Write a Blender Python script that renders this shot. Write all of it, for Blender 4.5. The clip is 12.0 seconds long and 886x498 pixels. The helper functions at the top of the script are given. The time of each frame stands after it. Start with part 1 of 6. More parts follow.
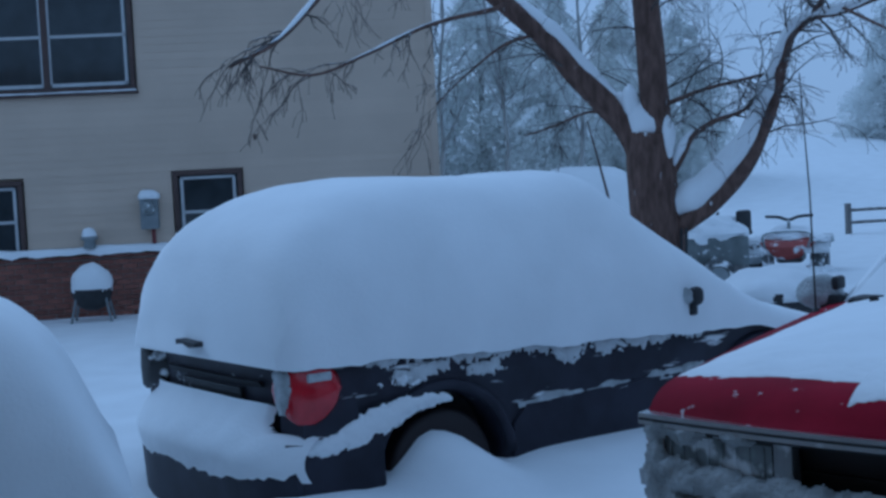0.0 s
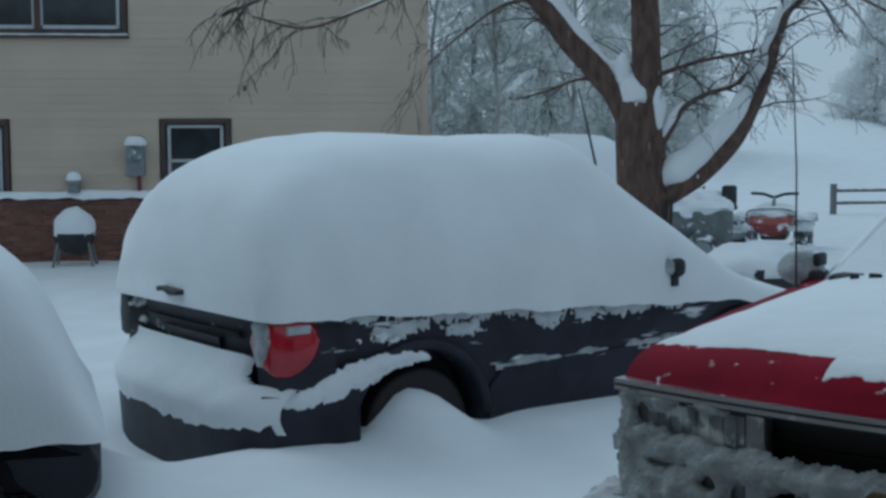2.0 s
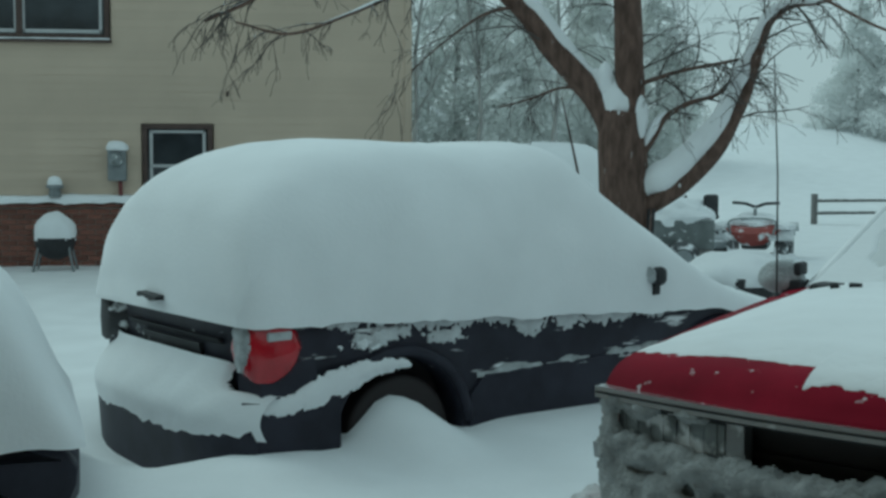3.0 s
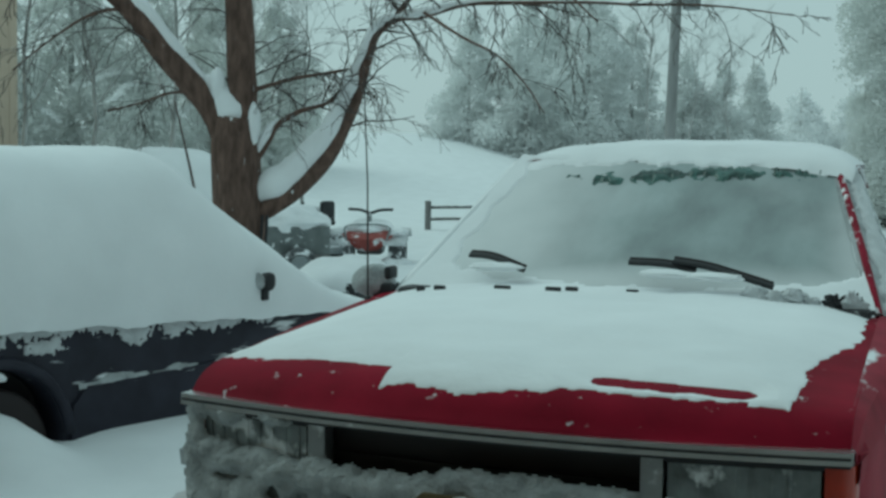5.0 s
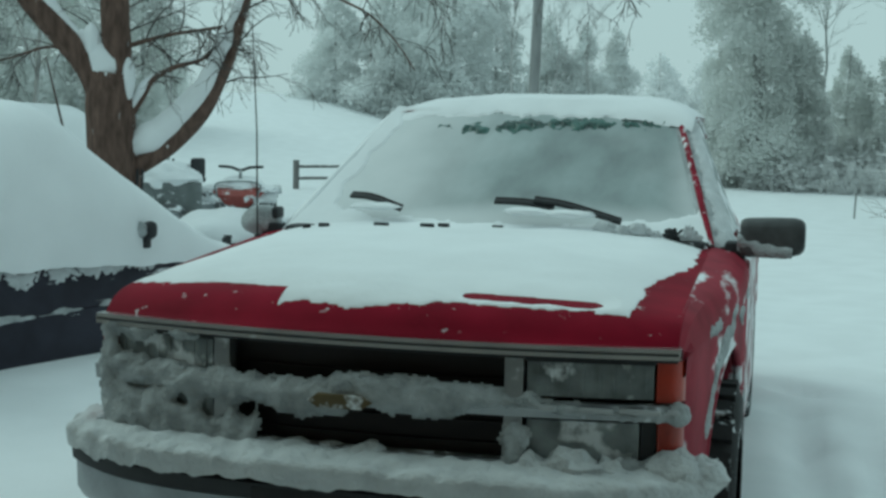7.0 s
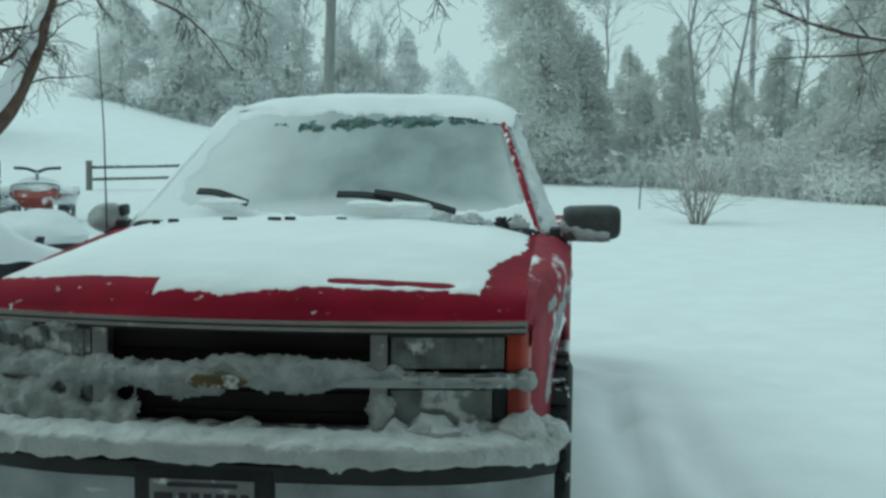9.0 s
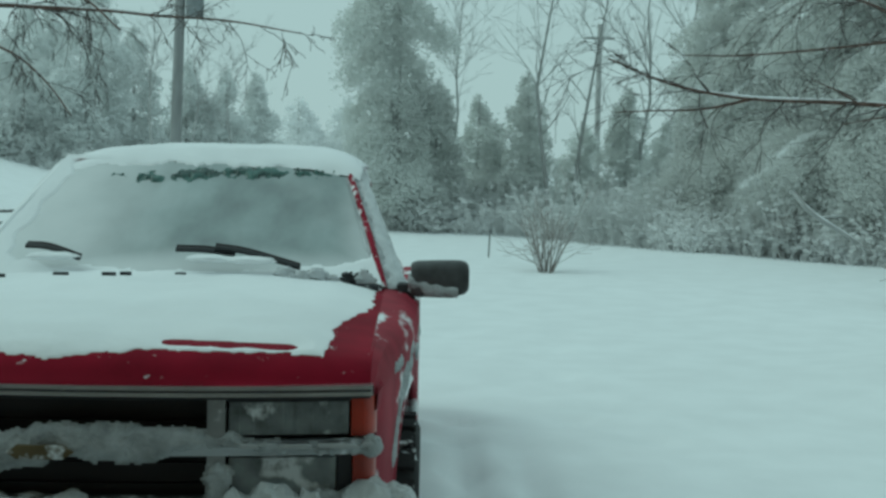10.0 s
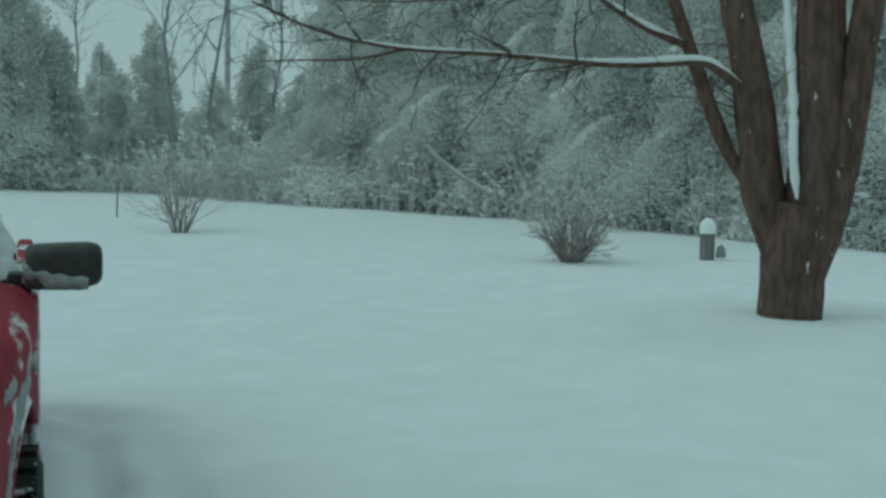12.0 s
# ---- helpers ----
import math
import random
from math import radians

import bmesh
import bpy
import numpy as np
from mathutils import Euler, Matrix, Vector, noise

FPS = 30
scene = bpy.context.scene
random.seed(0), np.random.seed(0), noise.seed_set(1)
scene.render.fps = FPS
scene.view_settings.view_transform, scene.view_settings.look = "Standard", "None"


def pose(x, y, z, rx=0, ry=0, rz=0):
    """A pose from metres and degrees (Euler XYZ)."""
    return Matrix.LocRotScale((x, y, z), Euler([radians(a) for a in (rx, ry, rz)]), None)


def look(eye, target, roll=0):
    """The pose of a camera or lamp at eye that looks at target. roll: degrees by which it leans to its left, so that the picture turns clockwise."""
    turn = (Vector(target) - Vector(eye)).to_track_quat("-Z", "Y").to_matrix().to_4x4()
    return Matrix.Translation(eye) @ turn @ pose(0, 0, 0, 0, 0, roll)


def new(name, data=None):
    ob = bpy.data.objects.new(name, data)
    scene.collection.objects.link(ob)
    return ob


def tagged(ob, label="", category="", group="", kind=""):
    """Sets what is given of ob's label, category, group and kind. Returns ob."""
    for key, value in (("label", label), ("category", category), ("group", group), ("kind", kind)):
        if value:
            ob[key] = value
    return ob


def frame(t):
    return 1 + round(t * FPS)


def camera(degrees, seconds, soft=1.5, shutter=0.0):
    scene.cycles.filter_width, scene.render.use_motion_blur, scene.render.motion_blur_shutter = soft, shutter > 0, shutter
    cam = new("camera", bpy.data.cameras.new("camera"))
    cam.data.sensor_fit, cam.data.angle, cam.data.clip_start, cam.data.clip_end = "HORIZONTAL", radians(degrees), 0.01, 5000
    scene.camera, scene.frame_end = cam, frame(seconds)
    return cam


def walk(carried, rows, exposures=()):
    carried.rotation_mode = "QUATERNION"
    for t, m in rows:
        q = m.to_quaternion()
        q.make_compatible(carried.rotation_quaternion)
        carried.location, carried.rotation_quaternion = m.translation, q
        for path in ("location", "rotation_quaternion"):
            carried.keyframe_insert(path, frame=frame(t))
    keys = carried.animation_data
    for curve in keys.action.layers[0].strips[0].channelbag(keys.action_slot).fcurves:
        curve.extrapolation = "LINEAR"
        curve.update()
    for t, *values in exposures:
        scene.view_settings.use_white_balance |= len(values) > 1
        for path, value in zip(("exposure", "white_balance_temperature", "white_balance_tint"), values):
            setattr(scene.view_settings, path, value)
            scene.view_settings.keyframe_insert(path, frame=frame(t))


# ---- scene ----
cam = camera(38.15, 12.0, soft=2.9)
PATH = [
    (0, (0.923, -3.008, 1.689), (-2.876, 1.626, 1.392), -3.02),
    (0.5, (0.912, -3.001, 1.683), (-2.865, 1.649, 1.353), -1.07),
    (1, (0.919, -3.009, 1.681), (-2.847, 1.643, 1.265), 0.06),
    (1.5, (0.924, -3.005, 1.673), (-2.855, 1.632, 1.216), 0.13),
    (2, (0.923, -3.007, 1.676), (-2.816, 1.661, 1.200), -0.27),
    (2.5, (0.928, -3.007, 1.677), (-2.813, 1.659, 1.205), -0.25),
    (2.7, (0.920, -3.006, 1.673), (-2.812, 1.670, 1.212), -0.14),
    (4.3, (0.989, -2.984, 1.681), (-1.983, 2.217, 1.343), 1.30),
    (4.5, (1.010, -2.990, 1.680), (-1.787, 2.307, 1.344), 1.15),
    (5, (1.030, -2.970, 1.675), (-1.140, 2.610, 1.278), 0.82),
    (5.5, (1.049, -2.966, 1.665), (-0.775, 2.731, 1.201), 1.01),
    (6, (1.059, -3.067, 1.646), (-0.529, 2.689, 1.049), 0.07),
    (6.5, (1.101, -3.234, 1.633), (-0.419, 2.544, 1.084), 0.36),
    (6.7, (1.153, -3.320, 1.628), (-0.448, 2.436, 1.084), 1.21),
    (8.3, (0.963, -3.828, 1.601), (-0.095, 2.032, 0.864), 1.70),
    (8.5, (0.977, -3.862, 1.600), (0.003, 2.015, 0.884), 1.99),
    (9, (1.001, -3.818, 1.618), (0.392, 2.125, 1.062), 0.67),
    (9.5, (1.004, -3.803, 1.639), (0.859, 2.177, 1.170), -0.33),
    (10, (1.011, -3.682, 1.646), (1.094, 2.308, 1.316), 1.22),
    (10.5, (1.084, -3.429, 1.660), (1.403, 2.557, 1.384), 2.40),
    (11, (1.104, -3.194, 1.654), (1.729, 2.762, 1.288), 2.11),
    (11.5, (1.035, -2.929, 1.678), (2.432, 2.899, 1.386), 0.47),
    (12, (1.019, -2.766, 1.668), (2.793, 2.942, 1.154), 1.10),
]
walk(cam, [(t, look(e, g, r)) for t, e, g, r in PATH],
     exposures=[(0.0, -0.15, 4030, 3), (0.5, -0.12, 4240, 4), (1.0, -0.10, 4490, 4), (1.5, -0.06, 4740, 3), (2.0, 0.06, 5030, -5), (2.7, 0.18, 5330, -17), (4.5, 0.29, 5500, -22),
                (6.5, 0.36, 5500, -22), (8.3, 0.66, 5500, -22), (9.0, 0.59, 5520, -22), (10.0, 0.33, 5480, -25), (10.5, 0.26, 5450, -26), (12.0, -0.02, 5400, -26)])

# ---------------------------------------------------------------- world and light
world = bpy.data.worlds.new("overcast_sky")
scene.world = world
world.use_nodes = True
wn, wl = world.node_tree.nodes, world.node_tree.links
bg = wn["Background"]
sky = wn.new("ShaderNodeTexSky")
sky.sky_type, sky.sun_disc = "NISHITA", False
sky.sun_elevation, sky.sun_rotation = radians(43), radians(-87)
sky.air_density, sky.dust_density = 1.0, 4.0
cloud = wn.new("ShaderNodeMix")
cloud.data_type = "RGBA"
cloud.inputs["Factor"].default_value = 0.93
cloud.inputs["B"].default_value = (5.6, 5.75, 5.9, 1)
wl.new(sky.outputs[0], cloud.inputs["A"])
wl.new(cloud.outputs["Result"], bg.inputs["Color"])
bg.inputs["Strength"].default_value = 0.074
sun = new("sun", bpy.data.lights.new("sun", "SUN"))
sun.data.energy, sun.data.angle, sun.data.color = 0.42, radians(40), (1.0, 0.97, 0.93)
sun.matrix_world = look((-34, 2, 32), (0, 0, 0))


# ---------------------------------------------------------------- materials
def mat(name, col, rough=0.6, metal=0.0, var=0.25, scale=6.0, fine=60.0, bump=0.0, snow=0.0, snow_scale=9.0, coat=0.0,
        tint=None, stretch=(1, 1, 1), rand=0.0, up=0.0, spec=0.5, drag=(1, 1, 1), thin=0.0):
    """A surface with variation at two scales; snow: share of clinging snow; up: snow that lies on upward faces."""
    m = bpy.data.materials.new(name)
    m.use_nodes = True
    n, l = m.node_tree.nodes, m.node_tree.links
    b = n["Principled BSDF"]
    b.inputs["Roughness"].default_value, b.inputs["Metallic"].default_value = rough, metal
    b.inputs["Coat Weight"].default_value = coat
    b.inputs["Specular IOR Level"].default_value = spec
    tc = n.new("ShaderNodeTexCoord")
    mp = n.new("ShaderNodeMapping")
    mp.inputs["Scale"].default_value = stretch
    l.new(tc.outputs["Object"], mp.inputs["Vector"])

    def noise_at(s, d=6.0, vec=mp.outputs[0]):
        x = n.new("ShaderNodeTexNoise")
        x.inputs["Scale"].default_value, x.inputs["Detail"].default_value = s, d
        l.new(vec, x.inputs["Vector"])
        return x.outputs["Fac"]

    def mixc(fac, a, bb):
        x = n.new("ShaderNodeMix")
        x.data_type = "RGBA"
        for sock, v in ((x.inputs["Factor"], fac), (x.inputs["A"], a), (x.inputs["B"], bb)):
            if isinstance(v, (tuple, float)):
                sock.default_value = v
            else:
                l.new(v, sock)
        return x.outputs["Result"]

    def ramp(v, lo, hi):
        x = n.new("ShaderNodeMapRange")
        x.inputs["From Min"].default_value, x.inputs["From Max"].default_value = lo, hi
        l.new(v, x.inputs["Value"])
        return x.outputs["Result"]

    c = tuple(col) + (1,)
    dark = tuple(k * (1 - var) for k in col) + (1,)
    light = tuple(min(1, k * (1 + var)) for k in (tint or col)) + (1,)
    broad, grain = noise_at(scale), noise_at(fine, 3.0)
    res = mixc(ramp(broad, 0.35, 0.65), dark, light)
    res = mixc(ramp(grain, 0.3, 0.7), res, mixc(0.5, res, c))
    if rand:
        oi = n.new("ShaderNodeObjectInfo")
        rr = n.new("ShaderNodeMapRange")
        rr.inputs["To Min"].default_value, rr.inputs["To Max"].default_value = 1 - rand, 1 + rand
        l.new(oi.outputs["Random"], rr.inputs["Value"])
        vm = n.new("ShaderNodeVectorMath")
        vm.operation = "SCALE"
        l.new(res, vm.inputs[0]), l.new(rr.outputs[0], vm.inputs["Scale"])
        res = vm.outputs[0]
    white = (0.86, 0.88, 0.9, 1)
    if snow:
        mq = n.new("ShaderNodeMapping")
        mq.inputs["Scale"].default_value = drag
        l.new(tc.outputs["Object"], mq.inputs["Vector"])
        k = noise_at(snow_scale, 8.0, mq.outputs[0])
        mk = ramp(k, 0.5 + 0.5 * (0.5 - snow) - 0.03, 0.5 + 0.5 * (0.5 - snow) + 0.05)
        res = mixc(mk, res, white)
        rg = n.new("ShaderNodeMapRange")
        rg.inputs["To Min"].default_value, rg.inputs["To Max"].default_value = rough, 0.85
        l.new(mk, rg.inputs["Value"]), l.new(rg.outputs[0], b.inputs["Roughness"])
    if up:
        g = n.new("ShaderNodeNewGeometry")
        sp = n.new("ShaderNodeSeparateXYZ")
        l.new(g.outputs["Normal"], sp.inputs[0])
        ad = n.new("ShaderNodeMath")
        ad.operation = "MULTIPLY_ADD"
        l.new(noise_at(14.0, 5.0, tc.outputs["Object"]), ad.inputs[0])
        ad.inputs[1].default_value = 1.6
        l.new(sp.outputs["Z"], ad.inputs[2])
        res = mixc(ramp(ad.outputs[0], 1.75 - up, 1.95 - up), res, white)
    l.new(res, b.inputs["Base Color"])
    if thin:
        tr, ms = n.new("ShaderNodeBsdfTranslucent"), n.new("ShaderNodeMixShader")
        l.new(res, tr.inputs["Color"])
        ms.inputs[0].default_value = thin
        l.new(b.outputs[0], ms.inputs[1]), l.new(tr.outputs[0], ms.inputs[2])
        l.new(ms.outputs[0], n["Material Output"].inputs["Surface"])
    if bump:
        bp = n.new("ShaderNodeBump")
        bp.inputs["Strength"].default_value, bp.inputs["Distance"].default_value = bump, 0.02
        l.new(grain, bp.inputs["Height"]), l.new(bp.outputs[0], b.inputs["Normal"])
    return m


SNOW = mat("snow", (0.86, 0.88, 0.90), 0.9, var=0.04, scale=2.2, fine=45, bump=0.10, spec=0.2)
# Two greyer snows: the shade on upright faces is put into their colour.
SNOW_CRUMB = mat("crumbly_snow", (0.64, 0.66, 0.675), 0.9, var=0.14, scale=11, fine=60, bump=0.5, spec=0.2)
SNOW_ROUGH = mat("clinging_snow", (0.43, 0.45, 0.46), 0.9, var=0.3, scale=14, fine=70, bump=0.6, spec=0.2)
RED = mat("red_paint", (0.205, 0.005, 0.022), 0.6, var=0.25, scale=4, fine=80, spec=0.05, snow=0.11, snow_scale=21)
RED_FROST = mat("red_paint_frosted", (0.25, 0.028, 0.048), 0.65, var=0.3, scale=5, fine=50, snow=0.34, snow_scale=9, drag=(1, 0.35, 0.8), spec=0.12)
RED_LINE = mat("red_paint_bare", (0.22, 0.010, 0.030), 0.6, var=0.3, scale=9, fine=60, snow=0.28, snow_scale=17, spec=0.12)
# Grey blotches put the case's sheen, with a frost film, into its colour.
MIRROR_CASE = mat("frosted_sheen_plastic", (0.060, 0.062, 0.063), 0.5, var=0.75, scale=8, fine=40, bump=0.1)
RIMED_TYRE = mat("rimed_tyre", (0.10, 0.105, 0.11), 0.85, var=0.5, scale=9, fine=40, snow=0.45, snow_scale=6)
RED_SNOWY = mat("red_paint_under_rime", (0.20, 0.012, 0.022), 0.6, var=0.2, scale=4, fine=50, snow=0.56, snow_scale=12, drag=(1, 1, 0.6), spec=0.25)
NAVY = mat("dark_blue_paint", (0.030, 0.030, 0.043), 0.5, var=0.3, scale=5, fine=60, spec=0.22)
NAVY_FROST = mat("dark_blue_paint_snowy", (0.030, 0.030, 0.043), 0.5, var=0.3, scale=5, fine=60, spec=0.25, snow=0.20, snow_scale=7, drag=(1, 0.4, 2.4))
PLASTIC = mat("black_plastic", (0.022, 0.023, 0.026), 0.6, var=0.25, scale=9, fine=90, bump=0.1)
PLASTIC_FROST = mat("black_plastic_snowy", (0.025, 0.026, 0.029), 0.6, var=0.25, scale=9, fine=90, snow=0.28, snow_scale=10)
GRILLE = mat("grille_black", (0.013, 0.008, 0.009), 0.6, var=0.2)
RUBBER = mat("tyre_rubber", (0.018, 0.018, 0.019), 0.8, var=0.2, bump=0.2, snow=0.25, snow_scale=16)
CHROME_FROST = mat("chrome_frosted", (0.36, 0.37, 0.38), 0.35, 0.8, var=0.2, scale=8, snow=0.25, snow_scale=14)
# Chrome toned by what it mirrors: bright for the strip, dark for the bumper.
CHROME_BRIGHT = mat("bright_chrome_strip", (0.66, 0.67, 0.68), 0.22, 0.9, var=0.12, scale=8, snow=0.12, snow_scale=12)
CHROME_DARK_REFLECT = mat("chrome_dark_reflection", (0.27, 0.28, 0.29), 0.3, 0.9, var=0.3, scale=5, snow=0.16, snow_scale=9, drag=(0.4, 1, 1.5))
LAMP = mat("frosted_lamp_lens", (0.22, 0.24, 0.245), 0.3, 0.2, var=0.5, scale=11, fine=40, snow=0.29, snow_scale=10)
AMBER = mat("amber_lens", (0.33, 0.026, 0.009), 0.3, var=0.3, scale=8)
TAIL = mat("red_lens", (0.38, 0.008, 0.020), 0.2, var=0.2, scale=10, coat=0.4)


def windscreen_mat():
    """Glass filmed with frost: thicker towards one side and the lower edge, with faint streaks."""
    m = mat("frosted_windscreen_film", (0.29, 0.335, 0.338), 0.4, var=0.34, scale=4.5, fine=16, stretch=(1.0, 0.5, 0.6))
    n, l = m.node_tree.nodes, m.node_tree.links
    b = n["Principled BSDF"]
    was = b.inputs["Base Color"].links[0].from_socket
    tc = n.new("ShaderNodeTexCoord")
    sp = n.new("ShaderNodeSeparateXYZ")
    l.new(tc.outputs["Object"], sp.inputs[0])
    nz = n.new("ShaderNodeTexNoise")
    nz.inputs["Scale"].default_value, nz.inputs["Detail"].default_value = 3.0, 7.0
    l.new(tc.outputs["Object"], nz.inputs["Vector"])

    def rng(sock, lo, hi):
        x = n.new("ShaderNodeMapRange")
        x.interpolation_type = "SMOOTHSTEP"
        x.inputs["From Min"].default_value, x.inputs["From Max"].default_value = lo, hi
        l.new(sock, x.inputs["Value"])
        return x.outputs[0]

    def op(kind, a, c):
        x = n.new("ShaderNodeMath")
        x.operation = kind
        for s_, v_ in zip(x.inputs, (a, c)):
            if isinstance(v_, float):
                s_.default_value = v_
            else:
                l.new(v_, s_)
        return x.outputs[0]

    side = op("MULTIPLY", rng(sp.outputs["X"], 0.05, -0.62), 0.95)
    low = op("MULTIPLY", rng(sp.outputs["Z"], 1.36, 1.26), 0.9)
    edge = op("MULTIPLY", rng(sp.outputs["X"], 0.60, 0.78), 0.7)
    tot = op("MAXIMUM", op("MAXIMUM", side, low), edge)
    tot = op("ADD", tot, op("MULTIPLY", op("SUBTRACT", nz.outputs["Fac"], 0.5), 0.7))
    mx = n.new("ShaderNodeMix")
    mx.data_type, mx.clamp_factor = "RGBA", True
    l.new(tot, mx.inputs["Factor"]), l.new(was, mx.inputs["A"])
    mx.inputs["B"].default_value = (0.70, 0.72, 0.73, 1)
    l.new(mx.outputs["Result"], b.inputs["Base Color"])
    return m


SCREEN = windscreen_mat()
GLASSD = mat("dark_glass", (0.03, 0.036, 0.042), 0.08, var=0.3, scale=3)
BARK = mat("bark", (0.128, 0.086, 0.070), 0.9, var=0.42, scale=11, fine=34, bump=0.9, stretch=(1.6, 1.6, 0.5), snow=0.08, snow_scale=16, drag=(1, 1, 0.35), spec=0.2)
TWIG = mat("twig_bark", (0.085, 0.074, 0.068), 0.9, var=0.3, up=0.1)
SIDING = mat("tan_siding", (0.53, 0.440, 0.345), 0.75, var=0.10, scale=0.7, fine=30, rand=0.03)
BRICK = mat("red_brick", (0.17, 0.075, 0.055), 0.85, var=0.3, scale=12, fine=60, bump=0.4, rand=0.3)
MORTAR = mat("mortar", (0.30, 0.27, 0.24), 0.9, var=0.2)
TRIM = mat("brown_trim", (0.07, 0.045, 0.038), 0.6, var=0.2)
SASH = mat("white_sash", (0.46, 0.47, 0.48), 0.5, var=0.08)
GREY = mat("grey_metal", (0.24, 0.26, 0.27), 0.5, 0.2, var=0.15, up=0.2)
WOOD = mat("weathered_wood", (0.185, 0.182, 0.18), 0.85, var=0.3, scale=3, fine=30, stretch=(3, 3, 0.4), up=0.15)
ROOFS = mat("shingle", (0.08, 0.075, 0.07), 0.9, var=0.3)
# Needle tones pale with distance: snow dusting plus haze put into the colour.
FIR = mat("hazed_frosted_needles", (0.79, 0.80, 0.785), 0.95, var=0.06, scale=0.5, fine=4, spec=0.0, thin=0.5)
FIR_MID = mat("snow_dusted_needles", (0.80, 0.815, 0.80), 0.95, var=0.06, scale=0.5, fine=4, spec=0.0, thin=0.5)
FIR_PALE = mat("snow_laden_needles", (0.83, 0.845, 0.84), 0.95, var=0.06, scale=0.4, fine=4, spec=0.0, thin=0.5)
FIR_FAR = mat("hazed_far_needles", (0.91, 0.92, 0.92), 0.95, var=0.04, scale=0.4, fine=4, spec=0.0, thin=0.5)
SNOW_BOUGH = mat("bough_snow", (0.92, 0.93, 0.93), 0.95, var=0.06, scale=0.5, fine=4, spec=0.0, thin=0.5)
# Brush colour holds both the frost and the haze over it.
BRUSH = mat("hazed_frosted_brush", (0.85, 0.86, 0.85), 0.95, var=0.2, scale=0.35, fine=4, up=0.1, thin=0.5)
# Pole wood lightened so its colour carries the distance haze.
POLE = mat("hazed_pole_wood", (0.27, 0.275, 0.275), 0.85, var=0.2, scale=3, fine=30, stretch=(3, 3, 0.4))
STEM = mat("grey_stem", (0.36, 0.365, 0.36), 0.9, var=0.3, scale=2, up=0.1)


# ---------------------------------------------------------------- building helpers
def part(name, bm, material, parent=None, label="", smooth=True):
    """Link a bmesh as one mesh object under a thing or a part."""
    me = bpy.data.meshes.new(name)
    bm.normal_update()
    bm.to_mesh(me)
    bm.free()
    if smooth:
        me.polygons.foreach_set("use_smooth", [True] * len(me.polygons))
        me.set_sharp_from_angle(angle=radians(38))
    me.materials.append(material)
    ob = new(name, me)
    ob.parent = parent
    if label:
        ob["label"] = label
    return ob


def thing(name, label, category, group="", m=None):
    ob = new(name)
    if m is not None:
        ob.matrix_world = m
    return tagged(ob, label, category, group)


def box(x0, x1, y0, y1, z0, z1, bevel=0.0, bm=None):
    own = bm is None
    bm = bm or bmesh.new()
    vs = bmesh.ops.create_cube(bm, size=1)["verts"]
    for v in vs:
        v.co = Vector(((x0 + x1) / 2 + v.co.x * (x1 - x0), (y0 + y1) / 2 + v.co.y * (y1 - y0), (z0 + z1) / 2 + v.co.z * (z1 - z0)))
    if bevel:
        es = {e for v in vs for e in v.link_edges}
        bmesh.ops.bevel(bm, geom=list(es), offset=bevel, segments=2, affect="EDGES", profile=0.5)
    return bm


def loft(rings, closed=True, caps=True):
    """Skin a row of rings of equal length."""
    bm = bmesh.new()
    vs = [[bm.verts.new(p) for p in r] for r in rings]
    k = len(rings[0])
    for a, b in zip(vs, vs[1:]):
        for i in range(k if closed else k - 1):
            bm.faces.new((a[i], a[(i + 1) % k], b[(i + 1) % k], b[i]))
    if closed and caps:
        bm.faces.new(vs[0][::-1])
        bm.faces.new(vs[-1])
    bmesh.ops.recalc_face_normals(bm, faces=bm.faces)
    return bm


def plate(outline, axis, a, b, bevel=0.0):
    """A flat outline drawn in two axes and given thickness from a to b along the third."""
    def at(p, d):
        return {"x": (d, p[0], p[1]), "y": (p[0], d, p[1]), "z": (p[0], p[1], d)}[axis]
    bm = bmesh.new()
    lo = [bm.verts.new(at(p, a)) for p in outline]
    hi = [bm.verts.new(at(p, b)) for p in outline]
    bm.faces.new(lo[::-1]), bm.faces.new(hi)
    k = len(outline)
    for i in range(k):
        bm.faces.new((lo[i], lo[(i + 1) % k], hi[(i + 1) % k], hi[i]))
    bmesh.ops.recalc_face_normals(bm, faces=bm.faces)
    if bevel:
        bmesh.ops.bevel(bm, geom=[e for e in bm.edges if not (e.verts[0] in lo) ^ (e.verts[1] in lo)], offset=bevel, segments=2, affect="EDGES", profile=0.5)
    return bm


def arc(cx, cz, r, a0, a1, n=14):
    return [(cx + r * math.cos(radians(a0 + (a1 - a0) * i / n)), cz + r * math.sin(radians(a0 + (a1 - a0) * i / n))) for i in range(n + 1)]


